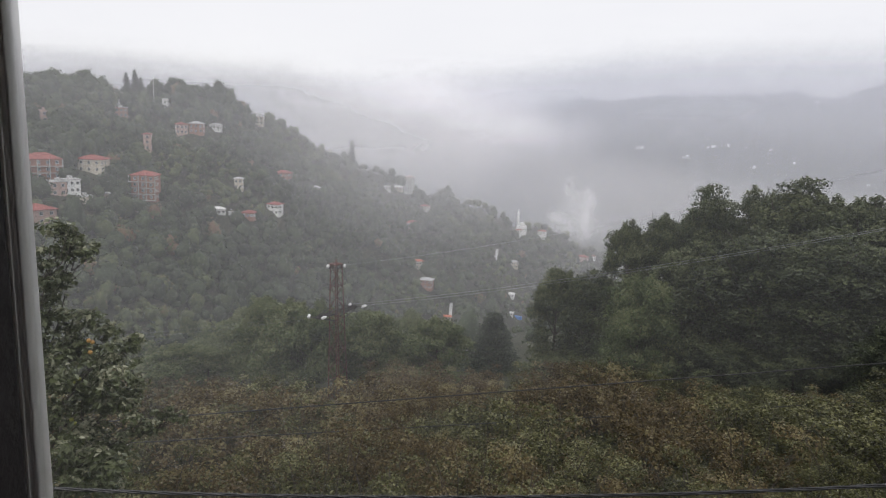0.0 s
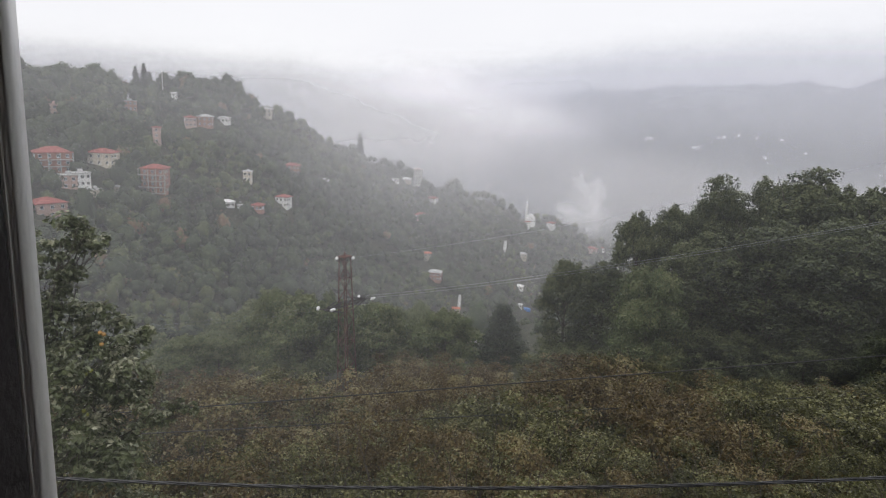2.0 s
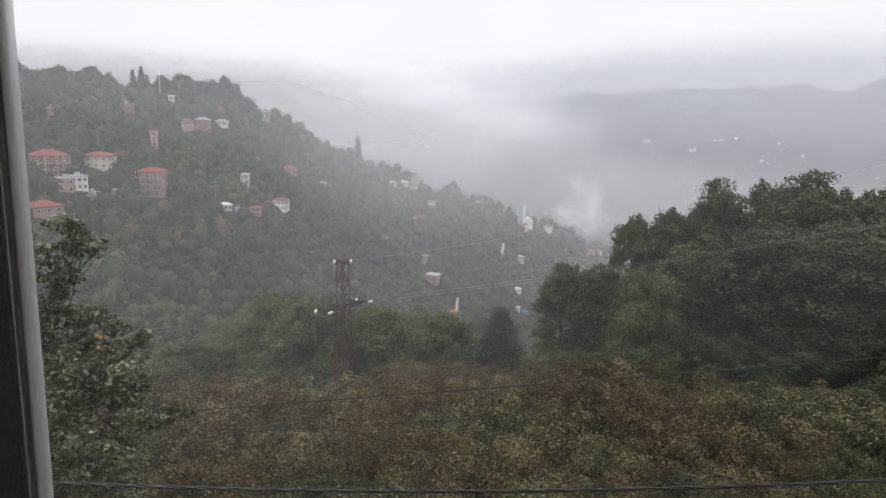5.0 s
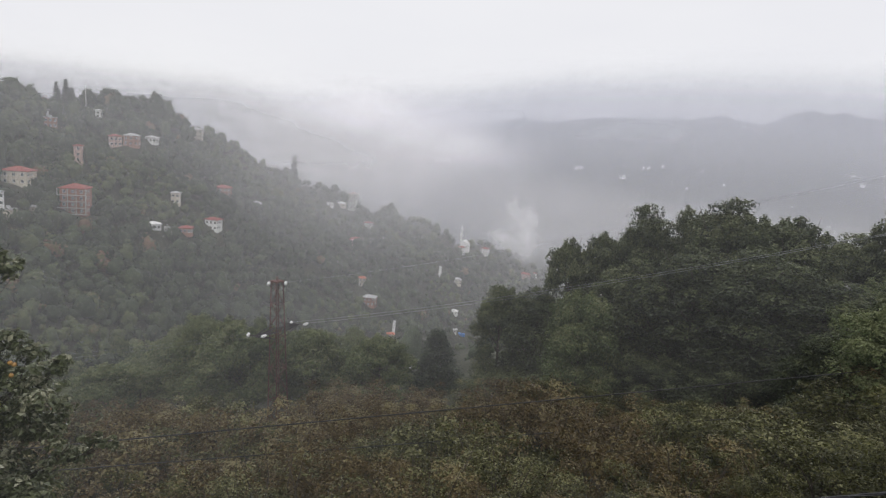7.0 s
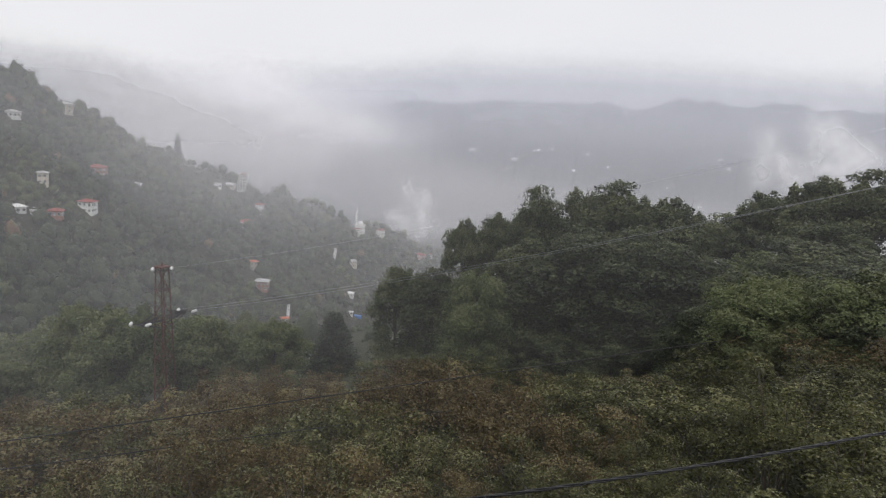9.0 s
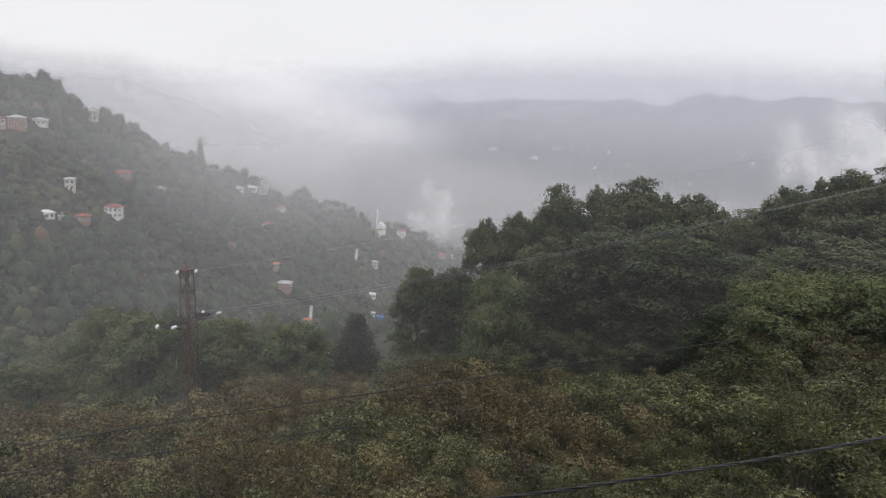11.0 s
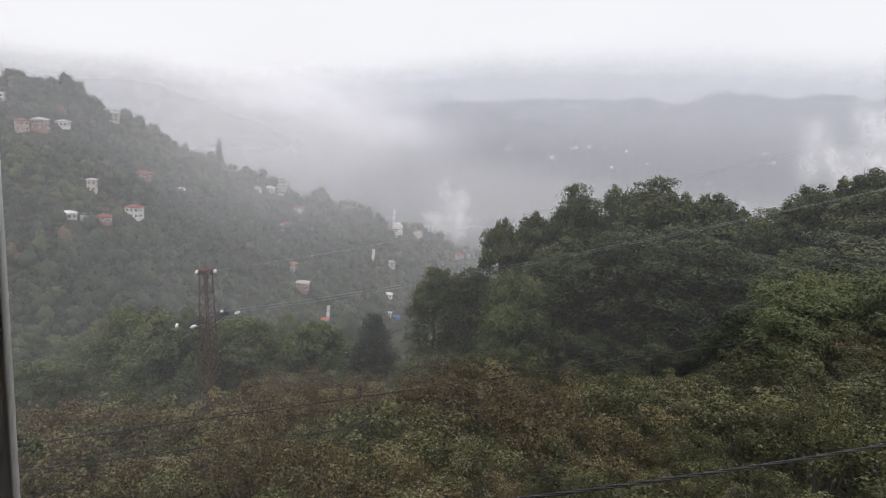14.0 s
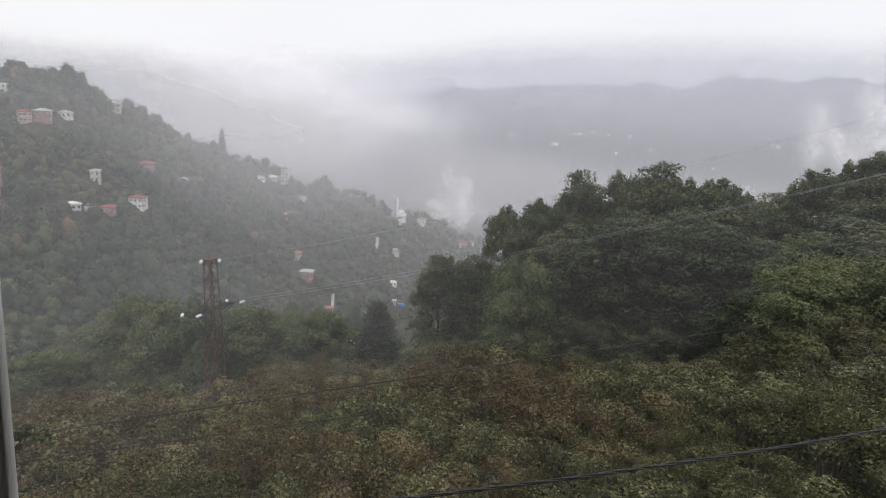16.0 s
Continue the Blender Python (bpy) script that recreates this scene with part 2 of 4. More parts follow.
def join(pieces):
    vs, fs, base = [], [], 0
    for v, f in pieces:
        vs.append(v)
        fs.append(f + base)
        base += len(v)
    return np.concatenate(vs), np.concatenate(fs)


def rods(pairs, radius, sides=5):
    return join([tube_arrays([a, b], [radius, radius], sides) for a, b in pairs])


def unit(v):
    return v / (np.linalg.norm(v, axis=-1, keepdims=True) + 1e-9)


def leaf_quads(rng, centre, normal, length, width, fold=0.25):
    """A pointed, folded leaf of four corners at each centre."""
    n = len(centre)
    side = unit(np.cross(normal, rng.normal(size=(n, 3))))
    along = np.cross(normal, side)
    length, width = np.broadcast_to(length, n)[:, None], np.broadcast_to(width, n)[:, None]
    base, tip = centre - along * length * 0.5, centre + along * length * 0.5 - normal * length * 0.12
    lift = normal * width * fold
    v = np.stack([base, centre - side * width * 0.5 + lift, tip, centre + side * width * 0.5 + lift], 1)
    return v.reshape(-1, 3), np.arange(4 * n, dtype=np.int32).reshape(-1, 4)


def at(az, el, r):
    """A point at a compass angle, an elevation and a level distance from the window, which is the origin."""
    a = radians(az)
    return Vector((r * math.sin(a), r * math.cos(a), r * math.tan(radians(el))))


# ---- the ground: one sheet from the house to the far mountains ----
AZ = [-62, -33, -20, -10, 0, 10, 20, 28, 36, 44, 62]
EDGE_R = [45, 45, 50, 62, 60, 52, 44, 38, 34, 30, 28]
EDGE_EL = [-22.6, -23.6, -23.6, -23.4, -23.0, -22.2, -20.4, -19.8, -16.6, -12, -9]
FOOT_AZ = [-62, -33, -24, -14, -5, 0, 6, 11, 14, 20, 62]
FOOT_R = [170, 190, 215, 265, 320, 350, 430, 600, 720, 900, 900]
FOOT_EL = [-22, -22, -22, -21.5, -21, -20.5, -19.5, -17, -15.5, -14, -13]
RIDGE_AZ = [-62, -33, -30, -28.2, -26.4, -24.1, -21, -18.6, -16.9, -15.3, -13.7, -12, -10, -7.7, -5.7, -1.7, 0.8, 4.85, 6.9, 9.9, 11.9, 14.2, 17, 62]
RIDGE_EL = [1.2, 1.25, 1.3, 1.1, 0.35, 0.4, 1.05, 0.8, -0.15, -0.85, -1.6, -3.0, -3.85, -4.8, -5.6, -6.8, -7.25, -8.5, -9.15, -9.75, -10.3, -11.5, -12.6, -12]
CREST_AZ = [-62, -33, -26, -17, -10, -6, -1, 5, 10, 13.5, 17, 62]
CREST_R = [440, 460, 480, 520, 560, 600, 660, 760, 900, 1040, 1150, 1300]
RIDGE_R = np.interp(RIDGE_AZ, CREST_AZ, CREST_R)
FAR_AZ = [-62, -6, 0, 6, 11, 16, 20.5, 25, 27.6, 29.9, 33, 37.4, 40.4, 44, 62]
FAR_EL = [-8.0, -1.0, 0.6, 1.4, 2.0, 2.6, 2.8, 3.1, 3.5, 3.1, 3.9, 4.1, 4.0, 3.8, 4.5]


def ground_z(x, y, rough=True):
    x, y = np.atleast_1d(np.asarray(x, float)), np.atleast_1d(np.asarray(y, float))
    r = np.hypot(x, y)
    az = np.clip(np.degrees(np.arctan2(x, y)), -62, 62)
    tan = lambda d: np.tan(np.radians(d))
    er = np.interp(az, AZ, EDGE_R)
    ez = er * tan(np.interp(az, AZ, EDGE_EL)) - 2.4
    fr = np.interp(az, FOOT_AZ, FOOT_R)
    fz = fr * tan(np.interp(az, FOOT_AZ, FOOT_EL))
    rr = np.interp(az, RIDGE_AZ, RIDGE_R)
    rz = rr * tan(np.interp(az, RIDGE_AZ, RIDGE_EL)) - 3
    mz = 3400 * tan(np.interp(az, FAR_AZ, FAR_EL))
    nz = np.interp(az, [-62, 20, 44, 62], [-9.2, -9.1, -7.4, -7.0])
    rs = np.stack([0 * r, 0 * r + 9, er, fr, rr, rr * 1.12, rr * 1.5, 0 * r + 2100, 0 * r + 3400, 0 * r + 4900])
    zs = np.stack([nz, nz, ez, fz, rz, rz - 20, rz - 140, 0 * r - 420, mz, mz - 60])
    z = np.zeros_like(r)
    for k in range(len(rs) - 1):
        s = np.clip((r - rs[k]) / (rs[k + 1] - rs[k]), 0, 1)
        inside = (r >= rs[k]) & (r <= rs[k + 1])
        z = np.where(inside, zs[k] + (zs[k + 1] - zs[k]) * s, z)
    z = np.where(r > 4900, mz - 60, z)
    if rough:
        amp = np.interp(r, [0, 15, 60, 200, 600, 2000, 3400], [0, 0.15, 0.6, 4, 8, 22, 22])
        f = np.where(r < 100, 0.21, np.where(r < 1200, 0.055, 0.011))
        z = z + amp * (0.5 * np.sin(f * x + 1.3 * np.sin(f * 0.7 * y)) + 0.35 * np.sin(1.9 * f * y + 2.1 * np.sin(f * 1.3 * x))
                       + np.where(r > 2500, 0.2 * np.sin(az * 7.0 + 2 * np.sin(az * 3.1)) + 0.16 * np.sin(az * 13.7 + 1.5 * np.sin(az * 5.3)), 0)
                       + 0.25 * np.sin(3.7 * f * (x + 0.6 * y)) * np.sin(3.1 * f * (y - 0.4 * x)))
    return z


def gz(x, y):
    return float(ground_z(x, y)[0])


def on_hill(az, el, start=100.0, stop=4000.0):
    """Where the line of sight at that angle first meets the ground."""
    r = np.arange(start, stop, 1.0)
    a, t = radians(az), math.tan(radians(el))
    z = ground_z(r * math.sin(a), r * math.cos(a))
    hit = np.nonzero(z >= r * t)[0]
    crest = float(np.interp(az, RIDGE_AZ, RIDGE_R)) - 10
    d = float(r[hit[0]]) if len(hit) else crest
    if start < 1000:
        d = min(d, crest)
    return Vector((d * math.sin(a), d * math.cos(a), gz(d * math.sin(a), d * math.cos(a))))


az_grid = np.radians(np.concatenate([np.arange(-180, -62, 6.0), np.arange(-62, 62, 0.3), np.arange(62, 180, 6.0)]))
r_grid = np.geomspace(0.5, 4900, 190)
A, RR = np.meshgrid(az_grid, r_grid, indexing="ij")
gx, gy = RR * np.sin(A), RR * np.cos(A)
gverts = np.stack([gx.ravel(), gy.ravel(), ground_z(gx.ravel(), gy.ravel())], 1)
na, nr = len(az_grid), len(r_grid)
I, J = np.meshgrid(np.arange(na), np.arange(nr - 1), indexing="ij")
gfaces = np.stack([I * nr + J, I * nr + J + 1, ((I + 1) % na) * nr + J + 1, ((I + 1) % na) * nr + J], -1).reshape(-1, 4)
ground = new("ground", mesh_of("ground", gverts, gfaces, M_GROUND, True))
tagged(ground, "steep overgrown valley slopes rising to hazy mountains", "ground", kind="structure")

# ---- trees and shrubs ----


def crown_arrays(rng, clumps, per_clump, leaf, upright=0.5, shell=0.55, vary=0.13, top_light=0.10):
    """Leaves on the outsides of clumps (centre, radii): verts, quads and tints."""
    cs, ns, ts = [], [], []
    for c, rad, tone in clumps:
        k = max(8, int(per_clump * (rad[0] * rad[2]) ** 0.8))
        d = unit(rng.normal(size=(k, 3)))
        d[:, 2] = np.where(d[:, 2] < -0.35, -d[:, 2], d[:, 2])
        lob = 1 + 0.22 * np.sin(d @ rng.normal(size=3) * 4 + rng.uniform(0, 6)) + 0.15 * np.sin(d @ rng.normal(size=3) * 8)
        q = (shell + (1 - shell) * rng.random(k) ** 0.6) * lob
        cs.append(np.asarray(c) + d * np.asarray(rad) * q[:, None])
        ns.append(unit(d * 0.9 + rng.normal(size=(k, 3)) * 0.45 + [0, 0, upright]))
        # light from above put into the tint: upper leaves of each clump paler
        ts.append(np.clip(tone + rng.normal(size=k) * vary + top_light * d[:, 2], 0, 1))
    c, n, t = np.concatenate(cs), np.concatenate(ns), np.concatenate(ts)
    size = leaf * rng.uniform(0.65, 1.35, len(c))
    v, f = leaf_quads(rng, c, n, size, size * 0.62)
    return v, f, np.repeat(t, 4)


def branching(rng, height, spread, limbs, base_r):
    """A trunk and limbs that taper; ends of the limbs are returned too."""
    lean = rng.normal(size=2) * 0.04 * height
    hs = np.linspace(0, 1, 7)
    trunk = np.stack([lean[0] * hs ** 2, lean[1] * hs ** 2, hs * height * 0.8], 1)
    pieces = [tube_arrays(trunk, base_r * (1 - 0.8 * hs), 8)]
    ends = []
    for i in range(limbs):
        h = 0.10 + 0.82 * (i + rng.random()) / limbs
        a = i * 2.4 + rng.uniform(-0.4, 0.4)
        s = np.linspace(0, 1, 6)
        reach = spread * (0.85 - 0.6 * abs(h - 0.45)) * rng.uniform(0.6, 0.95)
        start = np.array([lean[0] * h ** 2, lean[1] * h ** 2, h * height * 0.8])
        line = start + np.stack([np.cos(a) * reach * s, np.sin(a) * reach * s, height * 0.22 * s ** 1.4], 1)
        line += np.cumsum(rng.normal(size=(6, 3)) * 0.03 * spread, 0) * s[:, None]
        pieces.append(tube_arrays(line, base_r * 0.42 * (1 - 0.85 * s) * (1.1 - 0.5 * h), 6))
        ends.append(line[-1])
        ends.append(line[3])
    ends.append(trunk[-1])
    return pieces, ends


def broad_tree(seed, height, spread, limbs, per_clump, leaf, tone, mat, name="tree"):
    rng = np.random.default_rng(seed)
    pieces, ends = branching(rng, height, spread, limbs, 0.018 * height)
    clumps = []
    mid, env = np.array([0, 0, height * 0.52]), np.array([spread * 0.74, spread * 0.74, height * 0.40])
    dirs = [unit(np.asarray(e) - mid) for e in ends] + [unit(rng.normal(size=3)) for _ in range(limbs * 2)]
    for d in dirs:
        r = spread * rng.uniform(0.2, 0.4)
        q = rng.uniform(0.6, 1.0)
        wide = 1.0 if d[2] < 0.2 else 1.12 - 0.35 * d[2] * rng.random()
        clumps.append((mid + d * env * q * wide, (r, r, r * rng.uniform(0.6, 0.8)), tone + rng.normal() * 0.15))
    # upright leafy shoots that make the outline ragged
    for _ in range(limbs * 2):
        a, q = rng.uniform(0, 2 * math.pi), math.sqrt(rng.random()) * 0.95
        r = spread * rng.uniform(0.06, 0.12)
        z = mid[2] + env[2] * (math.sqrt(1 - q * q) * rng.uniform(0.88, 1.06))
        clumps.append((np.array([math.cos(a) * q * env[0], math.sin(a) * q * env[1], z]), (r, r, r * rng.uniform(1.4, 2.4)), tone + 0.08 + rng.normal() * 0.1))
    # 0.40: daylight on the crown painted as paler clump tops
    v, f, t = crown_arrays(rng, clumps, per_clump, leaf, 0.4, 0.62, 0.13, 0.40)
    k = height / np.percentile(v[:, 2], 99.7)
    q = spread / np.percentile(np.hypot(v[:, 0], v[:, 1]), 97)
    v = v * [q, q, k]
    wood, quads = join(pieces)
    wood = wood * [q, q, k]
    root = new(name)
    part("trunk", mesh_of("trunk", wood, quads, M_BARK, True), None, root)
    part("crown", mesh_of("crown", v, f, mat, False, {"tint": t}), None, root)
    return root


def fir_tree(seed, height, spread, leaf, count, mat=None, name="conifer"):
    rng = np.random.default_rng(seed)
    hs = np.linspace(0, 1, 6)
    pieces = [tube_arrays(np.stack([0 * hs, 0 * hs, hs * height], 1), 0.016 * height * (1 - 0.9 * hs), 7)]
    tiers = int(height * 1.3)
    cs, ns = [], []
    for i in range(tiers):
        h = 0.12 + 0.88 * i / tiers
        reach = spread * (1 - h) ** 0.75 + 0.15
        for b in range(7):
            a = b * 0.9 + i * 1.3 + rng.uniform(-0.2, 0.2)
            ln = reach * rng.uniform(0.75, 1.1)
            s = np.linspace(0.1, 1, 4)
            line = np.stack([np.cos(a) * ln * s, np.sin(a) * ln * s, h * height - 0.28 * ln * s ** 1.3], 1)
            pieces.append(tube_arrays(line, 0.05 * (1.05 - s), 4))
            k = max(3, int(count / tiers / 7 * (ln / spread + 0.15) * 2))
            q = rng.uniform(0.15, 1.05, k)
            cs.append(np.stack([np.cos(a) * ln * q, np.sin(a) * ln * q, h * height - 0.28 * ln * q ** 1.3], 1) + rng.normal(size=(k, 3)) * [0.22, 0.22, 0.12] * spread * 0.35)
            ns.append(unit(rng.normal(size=(k, 3)) * 0.6 + [0, 0, 0.9]))
    c, n = np.concatenate(cs), np.concatenate(ns)
    size = leaf * rng.uniform(0.6, 1.4, len(c))
    v, f = leaf_quads(rng, c, n, size, size * 0.45)
    root = new(name)
    part("trunk", mesh_of("trunk", *join(pieces), M_BARK, True), None, root)
    part("crown", mesh_of("crown", v, f, mat or M_FIR, False, {"tint": np.repeat(rng.random(len(c)), 4)}), None, root)
    return root


def shrub(seed, radius, height, leaves, leaf, tone, spread_tone, mat):
    """A hazel shrub: a sheaf of stems under a ragged leafy dome."""
    rng = np.random.default_rng(seed)
    pieces, ends = [], []
    for i in range(10):
        a, s = i * 2.4 + rng.uniform(-0.3, 0.3), np.linspace(0, 1, 5)
        reach, top = radius * rng.uniform(0.25, 0.95), height * rng.uniform(0.7, 1.12)
        line = np.stack([np.cos(a) * (0.15 + reach * s ** 1.5), np.sin(a) * (0.15 + reach * s ** 1.5), top * s], 1) + rng.normal(size=(5, 3)) * 0.04
        pieces.append(tube_arrays(line, 0.028 * (1.05 - 0.9 * s), 5))
        ends += [line[-1], line[3]]
    clumps = []
    for e in ends:
        r = radius * rng.uniform(0.18, 0.36)
        clumps.append((e + rng.normal(size=3) * 0.10 * radius, (r, r, r * rng.uniform(0.7, 1.0)), tone + rng.normal() * spread_tone))
    w = sum((c[1][0] * c[1][2]) ** 0.8 for c in clumps)
    # young growth and light from above both painted as paler clump tops
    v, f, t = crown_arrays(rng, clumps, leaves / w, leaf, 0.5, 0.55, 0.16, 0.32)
    v = v * [1, 1, height / np.percentile(v[:, 2], 99.5)]
    # pale young leaves and undersides turned up here and there
    t = np.array(t, float).reshape(len(f), -1)
    t[rng.random(len(f)) < 0.05] = 0.82
    t = t.ravel()
    root = new("hazel_shrub")
    part("coppice", mesh_of("coppice", *join(pieces), M_BARK, True), None, root)
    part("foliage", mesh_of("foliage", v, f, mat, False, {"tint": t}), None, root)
    return root


def put_copy(proto, m):
    """A copy of a plant or house with its size set by m alone."""
    ob = copy_thing(proto, m)
    ob.matrix_basis = m
    return ob


# houses are listed first, so that the woods leave them in sight
HOUSES = []


def clear_of_houses(x, y, z):
    """False where a crown would stand in a house or hide it from the valley."""
    for p, half in HOUSES:
        d = math.hypot(p.x, p.y)
        across = abs(x * p.y - y * p.x) / d
        along = (x * p.x + y * p.y) / d
        if across < half and d - 7.5 - half < along < d + half:
            return False
    return True

# ---- the room and the window from which the valley is seen ----
ROOM_L, ROOM_R, ROOM_B, ROOM_F = -1.6, 2.2, -3.0, 0.33
FLOOR_Z, CEIL_Z = -1.45, 1.15
OPEN_L, OPEN_R, OPEN_LO, OPEN_HI = -0.50, 1.35, -0.62, 0.85
WALL_F = ROOM_F + 0.24


def structure(name, bm, mat, label):
    me = bpy.data.meshes.new(name)
    bm.to_mesh(me)
    bm.free()
    me.materials.append(mat)
    return tagged(new(name, me), label, name.split("_")[0], kind="structure")


wb = bmesh.new()
add_box(wb, (ROOM_L, ROOM_F, FLOOR_Z), (OPEN_L, WALL_F, CEIL_Z))
add_box(wb, (OPEN_R, ROOM_F, FLOOR_Z), (ROOM_R, WALL_F, CEIL_Z))
add_box(wb, (OPEN_L, ROOM_F, FLOOR_Z), (OPEN_R, WALL_F, OPEN_LO))
add_box(wb, (OPEN_L, ROOM_F, OPEN_HI), (OPEN_R, WALL_F, CEIL_Z))
structure("wall_north", wb, M_PLASTER, "plain plastered wall with a wide window opening")
structure("wall_west", box((ROOM_L - 0.2, ROOM_B - 0.2, FLOOR_Z), (ROOM_L, WALL_F, CEIL_Z)), M_PLASTER, "plain plastered side wall of the room")
structure("wall_east", box((ROOM_R, ROOM_B - 0.2, FLOOR_Z), (ROOM_R + 0.2, WALL_F, CEIL_Z)), M_PLASTER, "plain plastered side wall of the room")
structure("wall_south", box((ROOM_L, ROOM_B - 0.2, FLOOR_Z), (ROOM_R, ROOM_B, CEIL_Z)), M_PLASTER, "plain plastered back wall of the room")
structure("ceiling", box((ROOM_L - 0.2, ROOM_B - 0.2, CEIL_Z), (ROOM_R + 0.2, WALL_F, CEIL_Z + 0.2)), M_PLASTER, "plain white plastered ceiling of the room")
structure("floor", box((ROOM_L - 0.2, ROOM_B - 0.2, FLOOR_Z - 0.2), (ROOM_R + 0.2, WALL_F, FLOOR_Z)), M_FLOORW, "brown wooden floor of the room")
structure("base_wall", box((ROOM_L - 0.2, ROOM_B - 0.2, -9.5), (ROOM_R + 0.2, WALL_F, FLOOR_Z - 0.2)), M_RENDERW, "pale rendered storeys of the house below the window")

window = tagged(new("window_1"), "open white plastic window with dark seals", "window", kind="structure")
LIP = -0.2162
BODY = -0.30
fb = bmesh.new()
add_box(fb, (OPEN_L + 0.003, ROOM_F + 0.003, OPEN_LO + 0.003), (BODY, ROOM_F + 0.07, OPEN_HI - 0.003), bevel=0.004)
add_box(fb, (OPEN_R - 0.06, ROOM_F + 0.003, OPEN_LO + 0.003), (OPEN_R - 0.003, ROOM_F + 0.07, OPEN_HI - 0.003), bevel=0.004)
add_box(fb, (BODY, ROOM_F + 0.005, OPEN_LO + 0.003), (OPEN_R - 0.06, ROOM_F + 0.068, OPEN_LO + 0.06), bevel=0.004)
add_box(fb, (BODY, ROOM_F + 0.005, OPEN_HI - 0.06), (OPEN_R - 0.06, ROOM_F + 0.068, OPEN_HI - 0.003), bevel=0.004)
part("window_frame", fb, M_PVC, window)
lb = box((BODY - 0.02, ROOM_F - 0.0338, OPEN_LO + 0.02), (LIP, ROOM_F, OPEN_HI - 0.02))
for v in lb.verts:
    if v.co.x > LIP - 0.01 and v.co.y < ROOM_F - 0.01:
        v.co.x += 0.0123
bmesh.ops.bevel(lb, geom=[e for e in lb.edges if abs(e.verts[0].co.z - e.verts[1].co.z) > 0.5 and e.verts[0].co.x > LIP - 0.01], offset=0.0035, segments=4, affect="EDGES")
for q in lb.faces:
    q.smooth = True
part("lip", lb, M_PVC, window, "white plastic lip catching the daylight")
part("seal", box((LIP - 0.02, ROOM_F - 0.066, OPEN_LO + 0.02), (LIP + 0.0095, ROOM_F - 0.034, OPEN_HI - 0.02), bevel=0.004), M_SEAL, window, "dark rubber window seal")
part("inner_bead", box((BODY - 0.10, ROOM_F - 0.085, OPEN_LO + 0.02), (LIP - 0.0202, ROOM_F - 0.034, OPEN_HI - 0.02), bevel=0.004), M_BEAD, window, "dark brown inner bead of the frame")

# ---- houses on the hillside ----
fr = bmesh.new()
for lo, hi in (((-0.62, -0.05, -0.7), (-0.52, 0.05, 0.7)), ((0.52, -0.05, -0.7), (0.62, 0.05, 0.7)), ((-0.52, -0.05, 0.6), (0.52, 0.05, 0.7)), ((-0.52, -0.12, -0.72), (0.52, 0.05, -0.6)), ((-0.04, -0.04, -0.6), (0.04, 0.04, 0.6))):
    add_box(fr, lo, hi)
FRAME_ME = bpy.data.meshes.new("window")
fr.to_mesh(FRAME_ME)
fr.free()
FRAME_ME.materials.append(M_WHITE)
PANE_ME = bpy.data.meshes.new("pane")
pb = box((-0.52, -0.01, -0.6), (0.52, 0.04, 0.6))
pb.to_mesh(PANE_ME)
pb.free()
PANE_ME.materials.append(M_WINDOW)


def hip_roof(w, d, rise, over):
    """A hipped roof with eaves of some thickness."""
    bm = bmesh.new()
    x, y, k = w / 2 + over, d / 2 + over, 0.18
    ridge = max(0.3, (w - d) / 2) if w > d else 0.3
    lo = [bm.verts.new(c) for c in ((-x, -y, 0), (x, -y, 0), (x, y, 0), (-x, y, 0))]
    up = [bm.verts.new((c.co.x, c.co.y, k)) for c in lo]
    a, b = bm.verts.new((-ridge, 0, rise + k)), bm.verts.new((ridge, 0, rise + k))
    for q in ((lo[3], lo[2], lo[1], lo[0]), (up[0], up[1], b, a), (up[2], up[3], a, b), (up[1], up[2], b), (up[3], up[0], a)):
        bm.faces.new(q)
    for i in range(4):
        bm.faces.new((lo[i], lo[(i + 1) % 4], up[(i + 1) % 4], up[i]))
    return bm


